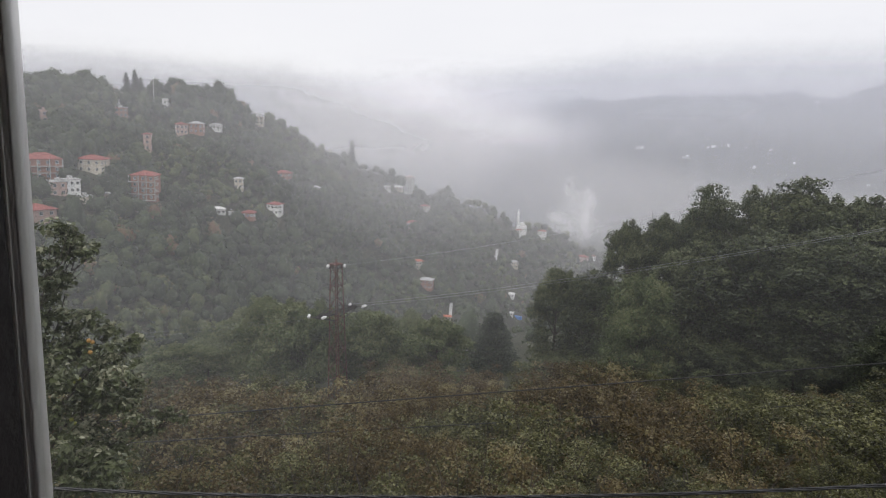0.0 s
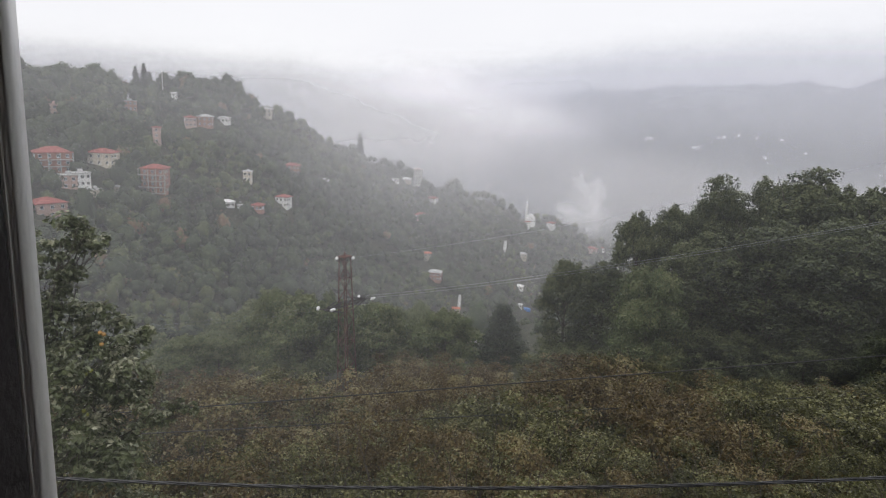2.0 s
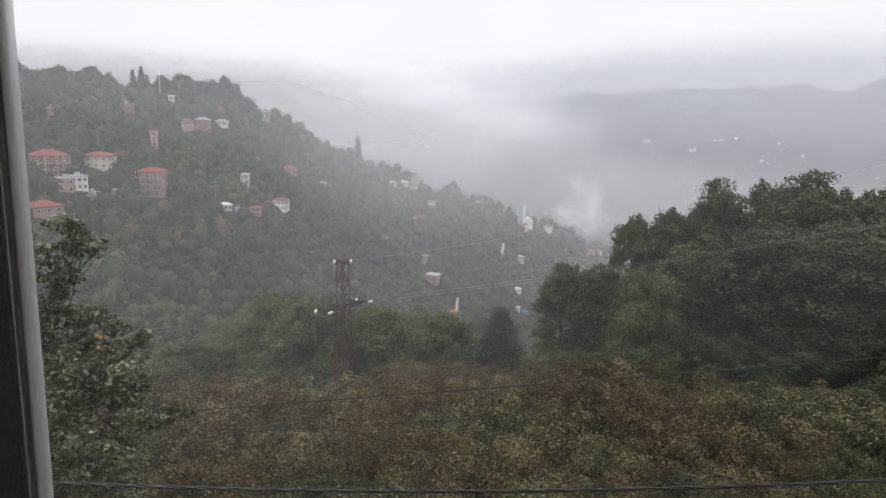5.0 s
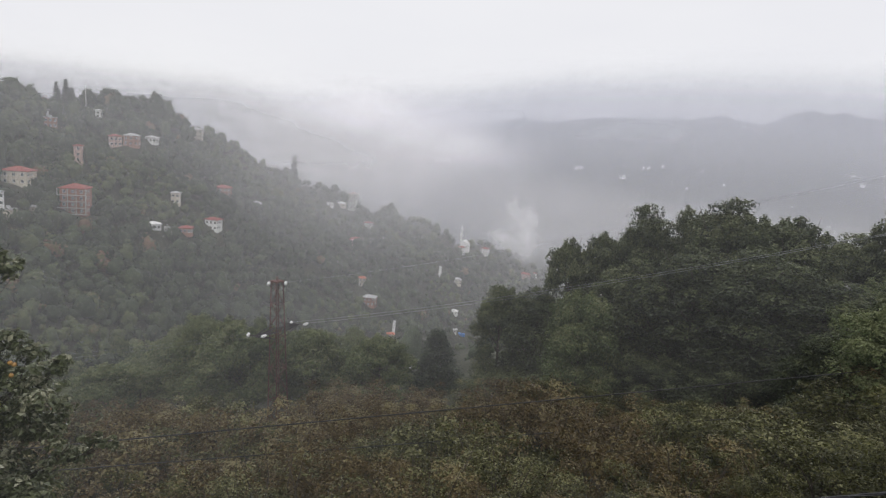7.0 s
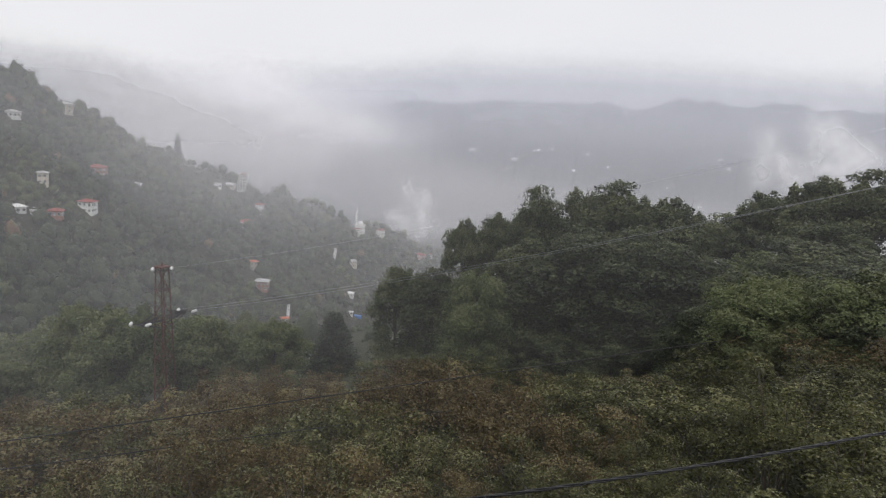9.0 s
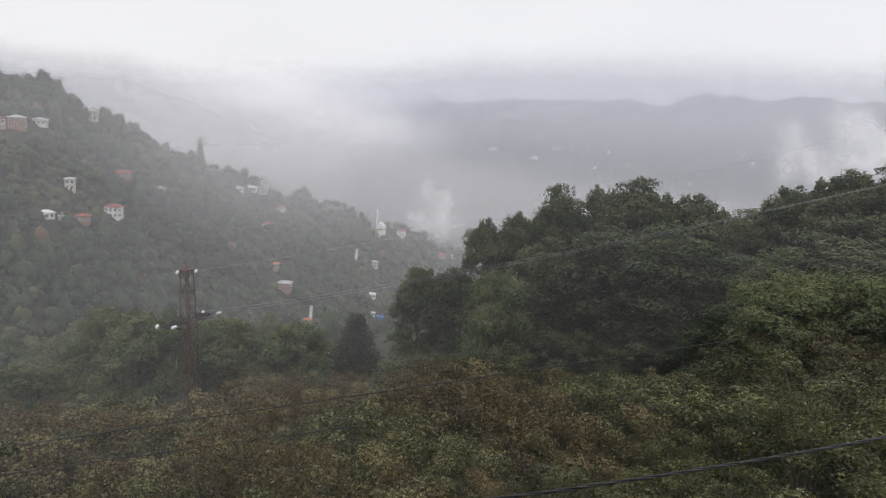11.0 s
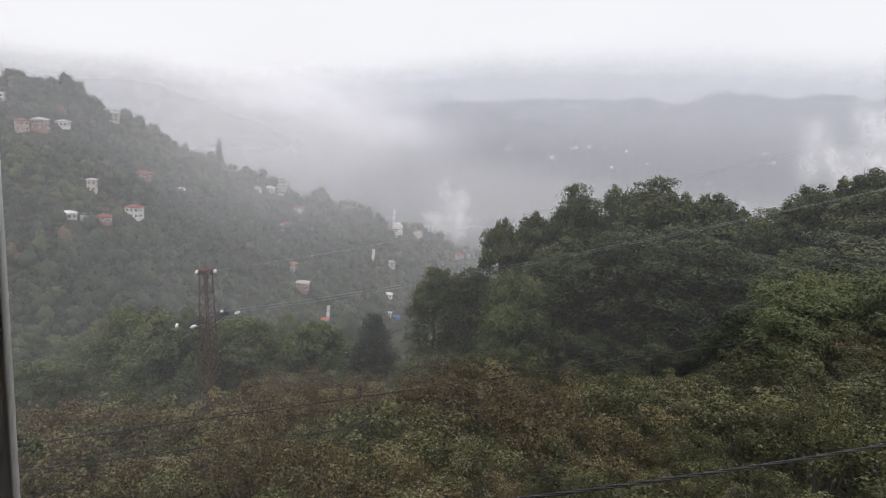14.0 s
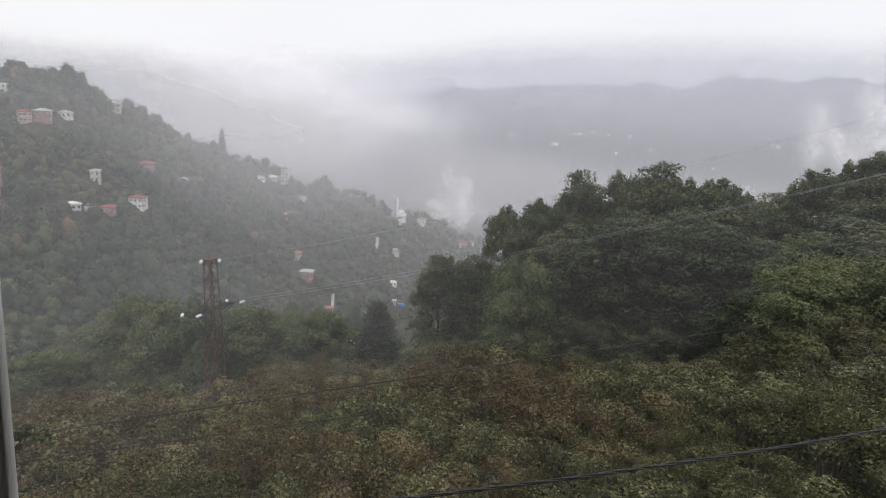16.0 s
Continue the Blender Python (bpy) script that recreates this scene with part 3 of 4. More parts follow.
def house(az, el, angle, storeys, wall, roof, label, deep=0.8, turn=0, flat=False, slabs=False, name="house", windows=True, columns=3):
    p = on_hill(az, el)
    width = 0.84 * radians(angle) * math.hypot(p.x, p.y)
    half = width / 2
    HOUSES.append((p, half + 1.1))
    d, h = width * deep, storeys * 2.9
    root = tagged(new(name), label, "house", "houses on the hillside")
    root.matrix_basis = pose(p.x, p.y, p.z, 0, 0, -az + turn)
    shift = Matrix.Translation((0, d / 2, 0))
    part("walls", box((-half, -d / 2, -1.5), (half, d / 2, h), shift), wall, root)
    if flat:
        rb = box((-half - 0.4, -d / 2 - 0.4, h + 0.004), (half + 0.4, d / 2 + 0.4, h + 0.3), shift)
        add_box(rb, (-half * 0.3, -d * 0.1, h + 0.3), (half * 0.25, d * 0.3, h + 1.5), shift)
    else:
        rb = hip_roof(width, d, width * 0.17, 0.6)
        bmesh.ops.transform(rb, matrix=shift @ Matrix.Translation((0, 0, h + 0.004)), verts=rb.verts)
    part("roof", rb, roof, root)
    if slabs:
        for k in range(storeys):
            part("floor_slab", box((-half - 0.9, -d / 2 - 1.3, k * 2.9 - 0.2), (half + 0.5, -d / 2 - 0.003, k * 2.9 + 0.05), shift), M_CONCRETE, root, "bare concrete balcony slab")
        for x in (-half - 0.7, -half * 0.33, half * 0.33, half + 0.2):
            part("column", box((x - 0.15, -d / 2 - 1.25, 0.0), (x + 0.15, -d / 2 - 0.95, h), shift), M_CONCRETE, root, "bare concrete column")
    if windows:
        for k in range(storeys):
            for i in range(columns):
                x = (i + 0.5) / columns * width - half
                for y, rz, xx in ((-0.006, 0, x),) + (((d * (i + 0.5) / columns), -90, -half - 0.006), ((d * (i + 0.5) / columns), 90, half + 0.006)) * (1 if i < 2 else 0):
                    wn_ = part("window", FRAME_ME, None, root)
                    wn_.matrix_basis = pose(xx, y, k * 2.9 + 1.5, 0, 0, rz)
                    part("pane", PANE_ME, None, wn_)
    return root


house(-31.75, -6.32, 2.88, 3, M_BRICK, M_ROOF, "large bare brick house with a red hipped roof", 0.7, 8, slabs=True, columns=4)
house(-30.83, -7.57, 1.31, 2, M_PINK, M_ROOFGREY, "small pink house with a flat grey roof", 0.8, 10, True, columns=2)
house(-29.95, -7.41, 1.40, 2, M_WHITE, M_ROOFGREY, "white house with a flat roof terrace", 0.8, 14, True)
house(-28.75, -5.75, 2.15, 2, M_CREAM, M_ROOF, "pale house with a red hipped roof among trees", 0.8, -28)
house(-25.01, -7.91, 2.18, 4, M_BRICK, M_ROOF, "four-storey bare brick house with concrete balconies and red roof", 0.8, -18, slabs=True)
house(-32.1, -9.66, 2.62, 2, M_PINK, M_ROOF, "low pink house with a red tiled roof", 0.9, 22)
house(-29.06, -8.17, 1.14, 1, M_CREAM, M_ROOFGREY, "low shed with a pale sheet roof", 0.8, 10, True, windows=False, name="shed")
house(-27.66, -7.93, 0.61, 1, M_CREAM, M_ROOFGREY, "little shed with a pale sheet roof", 0.8, -20, windows=False, name="shed")
house(-31.46, -2.03, 0.61, 2, M_PINK, M_PINK, "narrow pink house high on the hill", 0.9, 10, True, columns=1)
house(-26.34, -1.49, 1.05, 2, M_BRICK, M_ROOFGREY, "brick house below a pair of tall trees", 0.8, 5, True)
house(-26.6, -0.55, 0.44, 1, M_WHITE, M_ROOFGREY, "small white house high on the hill", 0.8, 5, columns=1)
house(-23.21, -0.61, 0.52, 2, M_WHITE, M_WHITE, "narrow white house below the ridge", 0.8, -24, columns=1)
house(-22.0, -2.6, 1.05, 2, M_PINK, M_ROOF, "pink house with a red roof", 0.8, 8)
house(-20.95, -2.5, 1.31, 2, M_BRICK, M_ROOFGREY, "brown brick house with a grey hipped roof", 0.8, -10)
house(-19.55, -2.1, 1.05, 1, M_WHITE, M_ROOFGREY, "low white house with a pale roof", 0.8, -20)
house(-24.59, -3.97, 0.70, 3, M_PINK, M_ROOF, "narrow pink house with a red roof", 0.9, -8, columns=1)
house(-16.2, -1.15, 1.22, 2, M_CREAM, M_ROOFGREY, "house with a wide grey hipped roof on the ridge", 0.8, -12)
house(-14.23, -6.18, 1.40, 2, M_BRICK, M_ROOF, "brick house with a white ground floor and red roof", 0.8, -24)
house(-17.71, -6.91, 0.79, 2, M_CREAM, M_ROOFGREY, "pale house with a grey roof", 0.8, -12, columns=2)
house(-11.32, -7.02, 1.14, 1, M_WHITE, M_ROOFGREY, "low white house with a pale sheet roof", 0.7, -14)
house(-19.25, -9.09, 1.22, 1, M_WHITE, M_WHITE, "low white house with a bright sheet roof", 0.7, 16)
house(-18.3, -9.35, 0.52, 1, M_WHITE, M_ROOFGREY, "small white outbuilding with a flat roof", 0.8, -6, True, columns=1)
house(-16.96, -9.37, 1.14, 1, M_BRICK, M_ROOF, "low brick house with a red roof", 0.8, -20)
house(-14.94, -9.07, 1.31, 2, M_WHITE, M_ROOF, "white house with a red roof beside a tree", 0.8, -30)
house(-3.31, -5.95, 0.87, 5, M_WHITE, M_PINK, "white and pink apartment block on the ridge", 0.8, -20, True, name="apartment_block")
house(-5.2, -6.7, 0.87, 1, M_WHITE, M_ROOFGREY, "low white house on the grassy ridge", 0.8, 14)
house(-4.3, -6.55, 0.96, 1, M_CREAM, M_WHITE, "low pale house on the ridge", 0.8, -14)
house(-1.71, -8.39, 0.87, 2, M_WHITE, M_ROOF, "white house with a red tiled roof", 0.8, 12)
house(-2.85, -9.92, 1.14, 2, M_PINK, M_ROOF, "pink house with a dull red roof", 0.7, -14)
house(-2.04, -13.36, 0.79, 2, M_CREAM, M_ROOFORANGE, "small house with a bright orange roof", 0.9, 18, columns=2)
house(-1.39, -15.12, 1.31, 2, M_BRICK, M_ROOFGREY, "brick house with a grey hipped roof", 0.8, -16)
house(6.65, -10.05, 0.61, 3, M_WHITE, M_ROOF, "white house with a red roof near the mosque", 0.8, 10)
house(8.62, -9.95, 0.79, 3, M_WHITE, M_ROOF, "white house with a red roof on the ridge", 0.8, -18)
house(6.51, -12.75, 0.79, 2, M_CREAM, M_ROOFGREY, "grey house with a sheet roof", 0.8, 20)
house(6.26, -15.34, 0.96, 1, M_WHITE, M_WHITE, "low building with bright white roofs", 0.6, -10)
house(6.59, -16.93, 0.35, 1, M_WHITE, M_WHITE, "small white shed in the valley", 0.8, 0, columns=1, name="shed")
house(12.3, -11.6, 1.05, 2, M_PINK, M_ROOF, "long pink house at the end of the ridge", 0.6, -20)
house(13.27, -11.45, 0.52, 2, M_WHITE, M_ROOF, "white house at the end of the ridge", 0.8, 10)
house(0.82, -17.78, 0.70, 1, M_CREAM, M_ROOFORANGE, "small shed with an orange roof in the valley", 0.8, 10, columns=2, name="shed")
house(2.59, -17.87, 0.96, 1, M_WHITE, M_ROOFGREY, "long low white building in the valley", 0.6, -8)

# mosque: prayer hall, dome and minaret
p = on_hill(6.75, -8.95)
HOUSES.append((p, 12))
mosque = tagged(new("mosque"), "small white mosque with a dome and slender minaret", "mosque")
mosque.matrix_basis = pose(p.x, p.y, p.z, 0, 0, -6.7)
part("hall", box((-4, 1, -4), (8, 12, 7), bevel=0.1), M_WHITE, mosque)
db = bmesh.new()
bmesh.ops.create_uvsphere(db, u_segments=24, v_segments=14, radius=4.2, matrix=Matrix.Translation((2, 6.5, 7.6)))
bmesh.ops.delete(db, geom=[v for v in db.verts if v.co.z < 7.5], context="VERTS")
bmesh.ops.create_cone(db, cap_ends=True, segments=24, radius1=4.4, radius2=4.4, depth=1.4, matrix=Matrix.Translation((2, 6.5, 7.6)))
part("dome", db, M_WHITE, mosque)
zs = [-4, 8, 8.2, 17, 17.2, 18.2, 18.3, 23.5, 23.6, 29]
rs = [1.6, 1.6, 1.35, 1.3, 2.0, 2.1, 1.15, 1.1, 1.25, 0.05]
part("minaret", mesh_of("minaret", *tube_arrays([(-3.2, 0, z) for z in zs], rs, 14), M_WHITE), None, mosque, "slender white minaret with a balcony")
for i in range(4):
    w_ = part("window", FRAME_ME, None, mosque)
    w_.matrix_basis = pose(-2.6 + 3.1 * i, 0.99, 3.5, 0, 0, 0)
    part("pane", PANE_ME, None, w_)

p = on_hill(-24.0, 0.9)
mast = tagged(new("antenna_mast", mesh_of("antenna_mast", *tube_arrays([(p.x, p.y, p.z - 1), (p.x, p.y, p.z + 12), (p.x, p.y, p.z + 17)], [0.35, 0.3, 0.15], 8), M_CONCRETE)), "thin grey antenna mast above the woods on the ridge", "mast")

# blue tarpaulin over a stack
p = on_hill(7.15, -17.2)
HOUSES.append((p, 5))
tb = box((-2.6, -1.2, -0.5), (2.6, 1.2, 1.7), bevel=0.35)
for v in tb.verts:
    v.co.z += 0.25 * math.sin(v.co.x * 1.7) * (v.co.z > 0.5)
me = bpy.data.meshes.new("tarpaulin")
tb.to_mesh(me)
tb.free()
me.materials.append(M_TARP)
tarp = tagged(new("tarpaulin", me), "bright blue tarpaulin over a stack in the valley", "tarpaulin")
tarp.matrix_basis = pose(p.x, p.y, p.z + 0.6, 0, 0, -10) @ Matrix.Scale(1.3, 4)


def track(name, start, end, width, label):
    """A strip of pale road on the slope."""
    pts = []
    for k in range(9):
        s = k / 8
        q = on_hill(start[0] + (end[0] - start[0]) * s + 0.03 * math.sin(5 * s), start[1] + (end[1] - start[1]) * s)
        pts.append(q)
        HOUSES.append((q, width * 1.3))
    v, f = [], []
    for k, q in enumerate(pts):
        for sx in (-1, 1):
            for dz in (-0.4, 0.5):
                v.append((q.x + sx * width / 2, q.y, q.z + dz))
    for k in range(8):
        a, b = 4 * k, 4 * k + 4
        f += [(a + 1, a + 3, b + 3, b + 1), (a, a + 1, b + 1, b), (a + 3, a + 2, b + 2, b + 3)]
    return tagged(new(name, mesh_of(name, v, f, M_ROAD)), label, "road", kind="structure")


track("road_1", (1.03, -15.0), (1.06, -17.5), 2.0, "steep pale concrete track down the slope")
track("road_2", (2.6, -18.3), (2.4, -20.4), 3.0, "pale concrete road at the valley bottom")
track("road_3", (4.84, -11.2), (4.8, -12.3), 3.0, "short pale track on the hillside")

# far houses across the valley, white specks in the haze
rng = np.random.default_rng(5)
far_spots = [(16.31, -1.7), (15.85, -1.84), (16.0, -1.66), (19.6, -2.2), (19.9, -2.2), (21.4, -1.33), (21.8, -1.3), (22.9, -1.1), (25.95, -1.23), (27.7, -2.1), (24.95, -2.65), (35.6, -0.72), (35.9, -0.66), (36.4, -0.64), (31.5, 0.0), (31.9, -0.02), (19.85, -0.36), (32.7, -3.35), (35.8, -4.84), (35.4, -4.6), (37.1, -1.25), (24.2, -1.2), (28.6, -0.8)]
fh = tagged(new("house"), "distant white house in the haze across the valley", "house", "distant houses")
part("walls", box((-8, -5, -6), (8, 5, 8)), M_WHITE, fh)
rb = hip_roof(16, 10, 2.4, 0.7)
bmesh.ops.transform(rb, matrix=Matrix.Translation((0, 0, 8.004)), verts=rb.verts)
part("roof", rb, M_WHITE, fh)
for k, (az, el) in enumerate(far_spots):
    q = on_hill(az, el, 1900, 3600)
    m = pose(q.x, q.y, q.z, 0, 0, float(rng.uniform(-50, 50))) @ Matrix.Diagonal((*([float(rng.uniform(0.5, 0.95))] * 3), 1))
    if k == 0:
        fh.matrix_basis = m
    else:
        put_copy(fh, m)

# ---- the lattice pylon and its lines ----
PYL = at(-8.95, -25.0, 64)
pylon = tagged(new("lattice_pylon"), "rusty brown steel lattice pylon with white insulators", "pylon")
base_z = gz(PYL.x, PYL.y) - 0.3
pylon.matrix_basis = pose(PYL.x, PYL.y, base_z, 0, -2.0, 0) @ pose(0, 0, 0, 0, 0, 51)
top_z = 64 * math.tan(radians(-13.2)) - base_z
w0, w1 = 0.70, 0.36


def leg_at(i, z):
    s = w0 + (w1 - w0) * z / top_z
    return np.array([(-s, s, s, -s)[i], (-s, -s, s, s)[i], z])


def angle_bar(a, b, size):
    """An L-shaped steel section from a to b."""
    a, b = Vector(a), Vector(b)
    d = (b - a)
    m = Matrix.Translation(a) @ d.to_track_quat("Z", "Y").to_matrix().to_4x4()
    bm = bmesh.new()
    add_box(bm, (0, 0, 0), (size, size * 0.18, d.length), m)
    add_box(bm, (0, size * 0.18, 0), (size * 0.18, size, d.length), m)
    return bm


for i in range(4):
    part("leg", angle_bar(leg_at(i, 0), leg_at(i, top_z), 0.11), M_RUST, pylon)
levels = np.linspace(0.2, top_z, 15)
for k in range(14):
    for i in range(4):
        j = (i + 1) % 4
        a, b = (i, j) if (k + i) % 2 else (j, i)
        part("brace", angle_bar(leg_at(a, levels[k]), leg_at(b, levels[k + 1]), 0.05), M_RUST, pylon)
        if k % 3 == 2:
            part("strut", angle_bar(leg_at(i, levels[k + 1]), leg_at(j, levels[k + 1]), 0.06), M_RUST, pylon)
arm_z = 64 * math.tan(radians(-17.35)) - base_z
for sx in (-1, 1):
    for sy in (-0.42, 0.42):
        part("crossarm", angle_bar((sx * 0.3, sy, arm_z), (sx * 2.7, sy * 0.25, arm_z), 0.15), M_DARKSTEEL, pylon)
        part("arm_stay", angle_bar((sx * 0.42, sy, arm_z - 0.75), (sx * 2.6, sy * 0.22, arm_z - 0.03), 0.11), M_DARKSTEEL, pylon)
        part("arm_stay", angle_bar((sx * 0.4, sy, arm_z + 0.6), (sx * 2.6, sy * 0.22, arm_z + 0.08), 0.08), M_DARKSTEEL, pylon)
    part("arm_end", angle_bar((sx * 2.7 - 0.325, 0.66, arm_z + 0.06), (sx * 2.7 + 0.325, -0.66, arm_z + 0.06), 0.11), M_DARKSTEEL, pylon)
part("top_plate", box((-0.5, -0.5, top_z), (0.5, 0.5, top_z + 0.12), bevel=0.02), M_RUST, pylon)
part("top_arm", angle_bar((-0.6, 0.53, top_z - 0.35), (0.6, -0.53, top_z - 0.35), 0.08), M_DARKSTEEL, pylon)
part("earth_peak", mesh_of("earth_peak", *tube_arrays([(0, 0, top_z), (0, 0, top_z + 0.55)], [0.12, 0.05], 7), M_RUST), None, pylon)
ins_z = [0, 0.05, 0.06, 0.12, 0.13, 0.19, 0.2, 0.26, 0.3, 0.36]
ins_r = [0.05, 0.05, 0.16, 0.14, 0.17, 0.14, 0.17, 0.12, 0.13, 0.02]
INS_ME = mesh_of("insulator", *tube_arrays([(0, 0, z * 1.7 - 0.2) for z in ins_z], [r * 1.0 for r in ins_r], 12), M_PORCELAIN, True)
INS = {}
for key, (x, y, z) in {"tl": (-0.6, 0.53, top_z - 0.32), "tr": (0.6, -0.53, top_z - 0.32), "al": (-3.02, 0.66, arm_z), "al2": (-2.38, -0.66, arm_z), "ar": (2.38, 0.66, arm_z), "ar2": (3.02, -0.66, arm_z)}.items():
    ins = part("insulator", INS_ME, None, pylon, "white porcelain insulator")
    ins.matrix_basis = pose(x, y, z + 0.12, 0, 75, 40 if key[-1] != "2" else -30)
    INS[key] = pylon.matrix_basis @ Vector((x, y, z + 0.25))


def line_between(a, b, sag, radius, n=40, sides=5):
    s = np.linspace(0, 1, n)[:, None]
    pts = np.asarray(a)[None] * (1 - s) + np.asarray(b)[None] * s
    pts[:, 2] -= (4 * sag * s * (1 - s))[:, 0]
    return tube_arrays(pts, np.full(n, radius), sides)


def overhead(name, a, b, sag, radius, mat, label):
    return tagged(new(name, mesh_of(name, *line_between(a, b, sag, radius), mat, True)), label, "power line", "overhead lines")


overhead("power_line", INS["ar"], (39.0, 22.5, 3.0), 0.9, 0.011, M_LINE, "thin pale power line sagging from the pylon")
overhead("power_line", INS["ar2"], (39.3, 22.2, 3.25), 0.95, 0.011, M_LINE, "thin pale power line sagging from the pylon")
overhead("power_line", INS["tr"], (39.0, 22.5, 6.1), 1.05, 0.0055, M_LINE, "thin pale power line from the pylon top")
overhead("power_line", INS["al"], at(-60, -14.0, 60), 0.9, 0.005, M_LINE, "thin pale power line sagging from the pylon")
overhead("power_line", INS["al2"], at(-60, -14.3, 59), 0.95, 0.005, M_LINE, "thin pale power line sagging from the pylon")
overhead("telephone_wire", (-20.6, 18.0, -11.0), (28.3, 26.3, -7.9), 0.0, 0.022, M_WIRE, "dark telephone wire above the shrubs")
overhead("telephone_wire", (-20.0, 18.1, -11.45), (23.2, 25.7, -10.1), 0.05, 0.018, M_WIRE, "dark lower telephone wire above the shrubs")

# twisted service cable close below the window
cable = tagged(new("service_cable"), "black twisted service cable strung past the window", "cable")
xs = np.linspace(-7, 9, 640)
zc = -1.6466 + 0.0602 * xs + 0.0152 * xs ** 2
for k in range(3):
    ph = xs * 2 * math.pi / 0.42 + k * 2.094
    rc = 0.0046
    pts = np.stack([xs, 2.6 + rc * np.cos(ph), zc + rc * np.sin(ph)], 1)
    part("strand", mesh_of("strand", *tube_arrays(pts, np.full(len(xs), 0.0042), 8), M_CABLE, True), None, cable)

# ---- planting ----
rng = np.random.default_rng(11)


def plant(proto, x, y, scale, turn, sink=0.15, first=False, sz=None):
    m = pose(x, y, gz(x, y) - sink, 0, 0, turn) @ Matrix.Diagonal((scale, scale, sz or scale, 1))
    if first:
        proto.matrix_basis = m
        return proto
    ob = put_copy(proto, m)
    return ob


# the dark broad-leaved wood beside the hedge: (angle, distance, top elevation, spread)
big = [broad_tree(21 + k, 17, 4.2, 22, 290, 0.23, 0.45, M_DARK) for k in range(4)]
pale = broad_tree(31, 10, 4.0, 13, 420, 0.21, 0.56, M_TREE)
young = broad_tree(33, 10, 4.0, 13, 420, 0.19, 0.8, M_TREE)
used = set()


def wood_tree(proto, az, r, top_el, spread, turn, label, group="trees beside the hedge"):
    x, y = r * math.sin(radians(az)), r * math.cos(radians(az))
    h = r * math.tan(radians(top_el)) - gz(x, y) + 0.3
    own = 10 if proto in (pale, young) else 17
    m = pose(x, y, gz(x, y) - 0.3, 0, 0, turn) @ Matrix.Diagonal((spread / 4.2, spread / 4.2, h / own, 1))
    if proto.name in used:
        ob = put_copy(proto, m)
    else:
        used.add(proto.name)
        proto.matrix_basis = m
        ob = proto
    return tagged(ob, label, "tree", group)


DARKL = "tall dark green broad-leaved tree with dense layered crown"
wood_tree(big[0], 10.6, 60, -12.6, 2.6, 10, "slim dark green tree at the edge of the wood")
wood_tree(big[1], 13.4, 58, -12.4, 3.1, 70, "slim dark green tree at the edge of the wood")
wood_tree(big[2], 19.0, 57, -7.2, 2.9, 130, DARKL)
wood_tree(big[3], 22.3, 56, -4.5, 2.7, 200, DARKL)
wood_tree(big[0], 25.9, 59, -4.4, 3.1, 250, DARKL)
wood_tree(big[1], 29.2, 55, -3.3, 4.0, 300, DARKL)
wood_tree(big[2], 33.4, 53, -4.3, 3.6, 20, DARKL)
wood_tree(big[0], 27.0, 48, -7.5, 4.0, 140, DARKL)
wood_tree(big[3], 31.5, 47, -7.0, 3.8, 220, DARKL)
wood_tree(big[1], 21.5, 51, -9.0, 3.4, 80, DARKL)
wood_tree(big[2], 16.2, 56, -8.0, 2.1, 40, DARKL)
wood_tree(pale, 17.8, 46, -12.4, 2.9, 0, "lighter green tree with drooping leafy branches")
wood_tree(big[3], 37.3, 72, -4.9, 4.0, 110, DARKL)
wood_tree(big[0], 40.5, 70, -2.9, 4.0, 160, DARKL)
wood_tree(big[2], 43.7, 68, -1.3, 4.2, 210, DARKL)
wood_tree(big[1], 47.3, 66, -0.4, 4.2, 260, DARKL)
wood_tree(big[3], 52.5, 64, 0.5, 6.0, 300, DARKL)
wood_tree(pale, 41.0, 55, -7.5, 4.2, 90, "lighter green tree with drooping leafy branches")
wood_tree(big[0], 45.5, 52, -6.0, 4.6, 30, DARKL)
wood_tree(big[2], 48.5, 48, -6.5, 4.4, 77, DARKL)
wood_tree(big[3], 52.0, 46, -5.5, 4.4, 177, DARKL)
wood_tree(big[0], 45.0, 60, -4.5, 4.4, 277, DARKL)
wood_tree(big[1], 37.0, 50, -8.5, 4.4, 330, DARKL)
wood_tree(young, 41.3, 33, -9.6, 2.5, 40, "young light green tree standing in the hedge")
wood_tree(young, 48.5, 32, -8.6, 2.5, 200, "young light green tree standing in the hedge")

cone = fir_tree(41, 14, 4.9, 0.5, 9000)
x, y = 84 * math.sin(radians(5.1)), 84 * math.cos(radians(5.1))
cone.matrix_basis = pose(x, y, gz(x, y) - 0.3, 0, 0, 30) @ Matrix.Diagonal((1.0, 1.0, (84 * math.tan(radians(-16.4)) - gz(x, y)) / 14, 1))
tagged(cone, "dark cone-shaped tree standing alone above the valley", "tree")

low = [broad_tree(35 + k, 10, 4.2, 9, 330, 0.22, 0.42, M_DARK) for k in range(2)]
# low growth under the wood
for k in range(22):
    a, r = 9.5 + 43.5 * (k + 0.5) / 22, float(rng.uniform(0, 9))
    r += np.interp(a, AZ, EDGE_R) + 3.5
    x, y = r * math.sin(radians(a)), r * math.cos(radians(a))
    s = float(rng.uniform(0.55, 0.8))
    m = pose(x, y, gz(x, y) - 0.6, 0, 0, float(rng.uniform(0, 360))) @ Matrix.Diagonal((s, s, s * 0.75, 1))
    ob = low[k % 2] if k < 2 else put_copy(low[k % 2], m)
    ob.matrix_basis = m
    tagged(ob, "low dark green bushy tree under the wood", "tree", "trees beside the hedge")

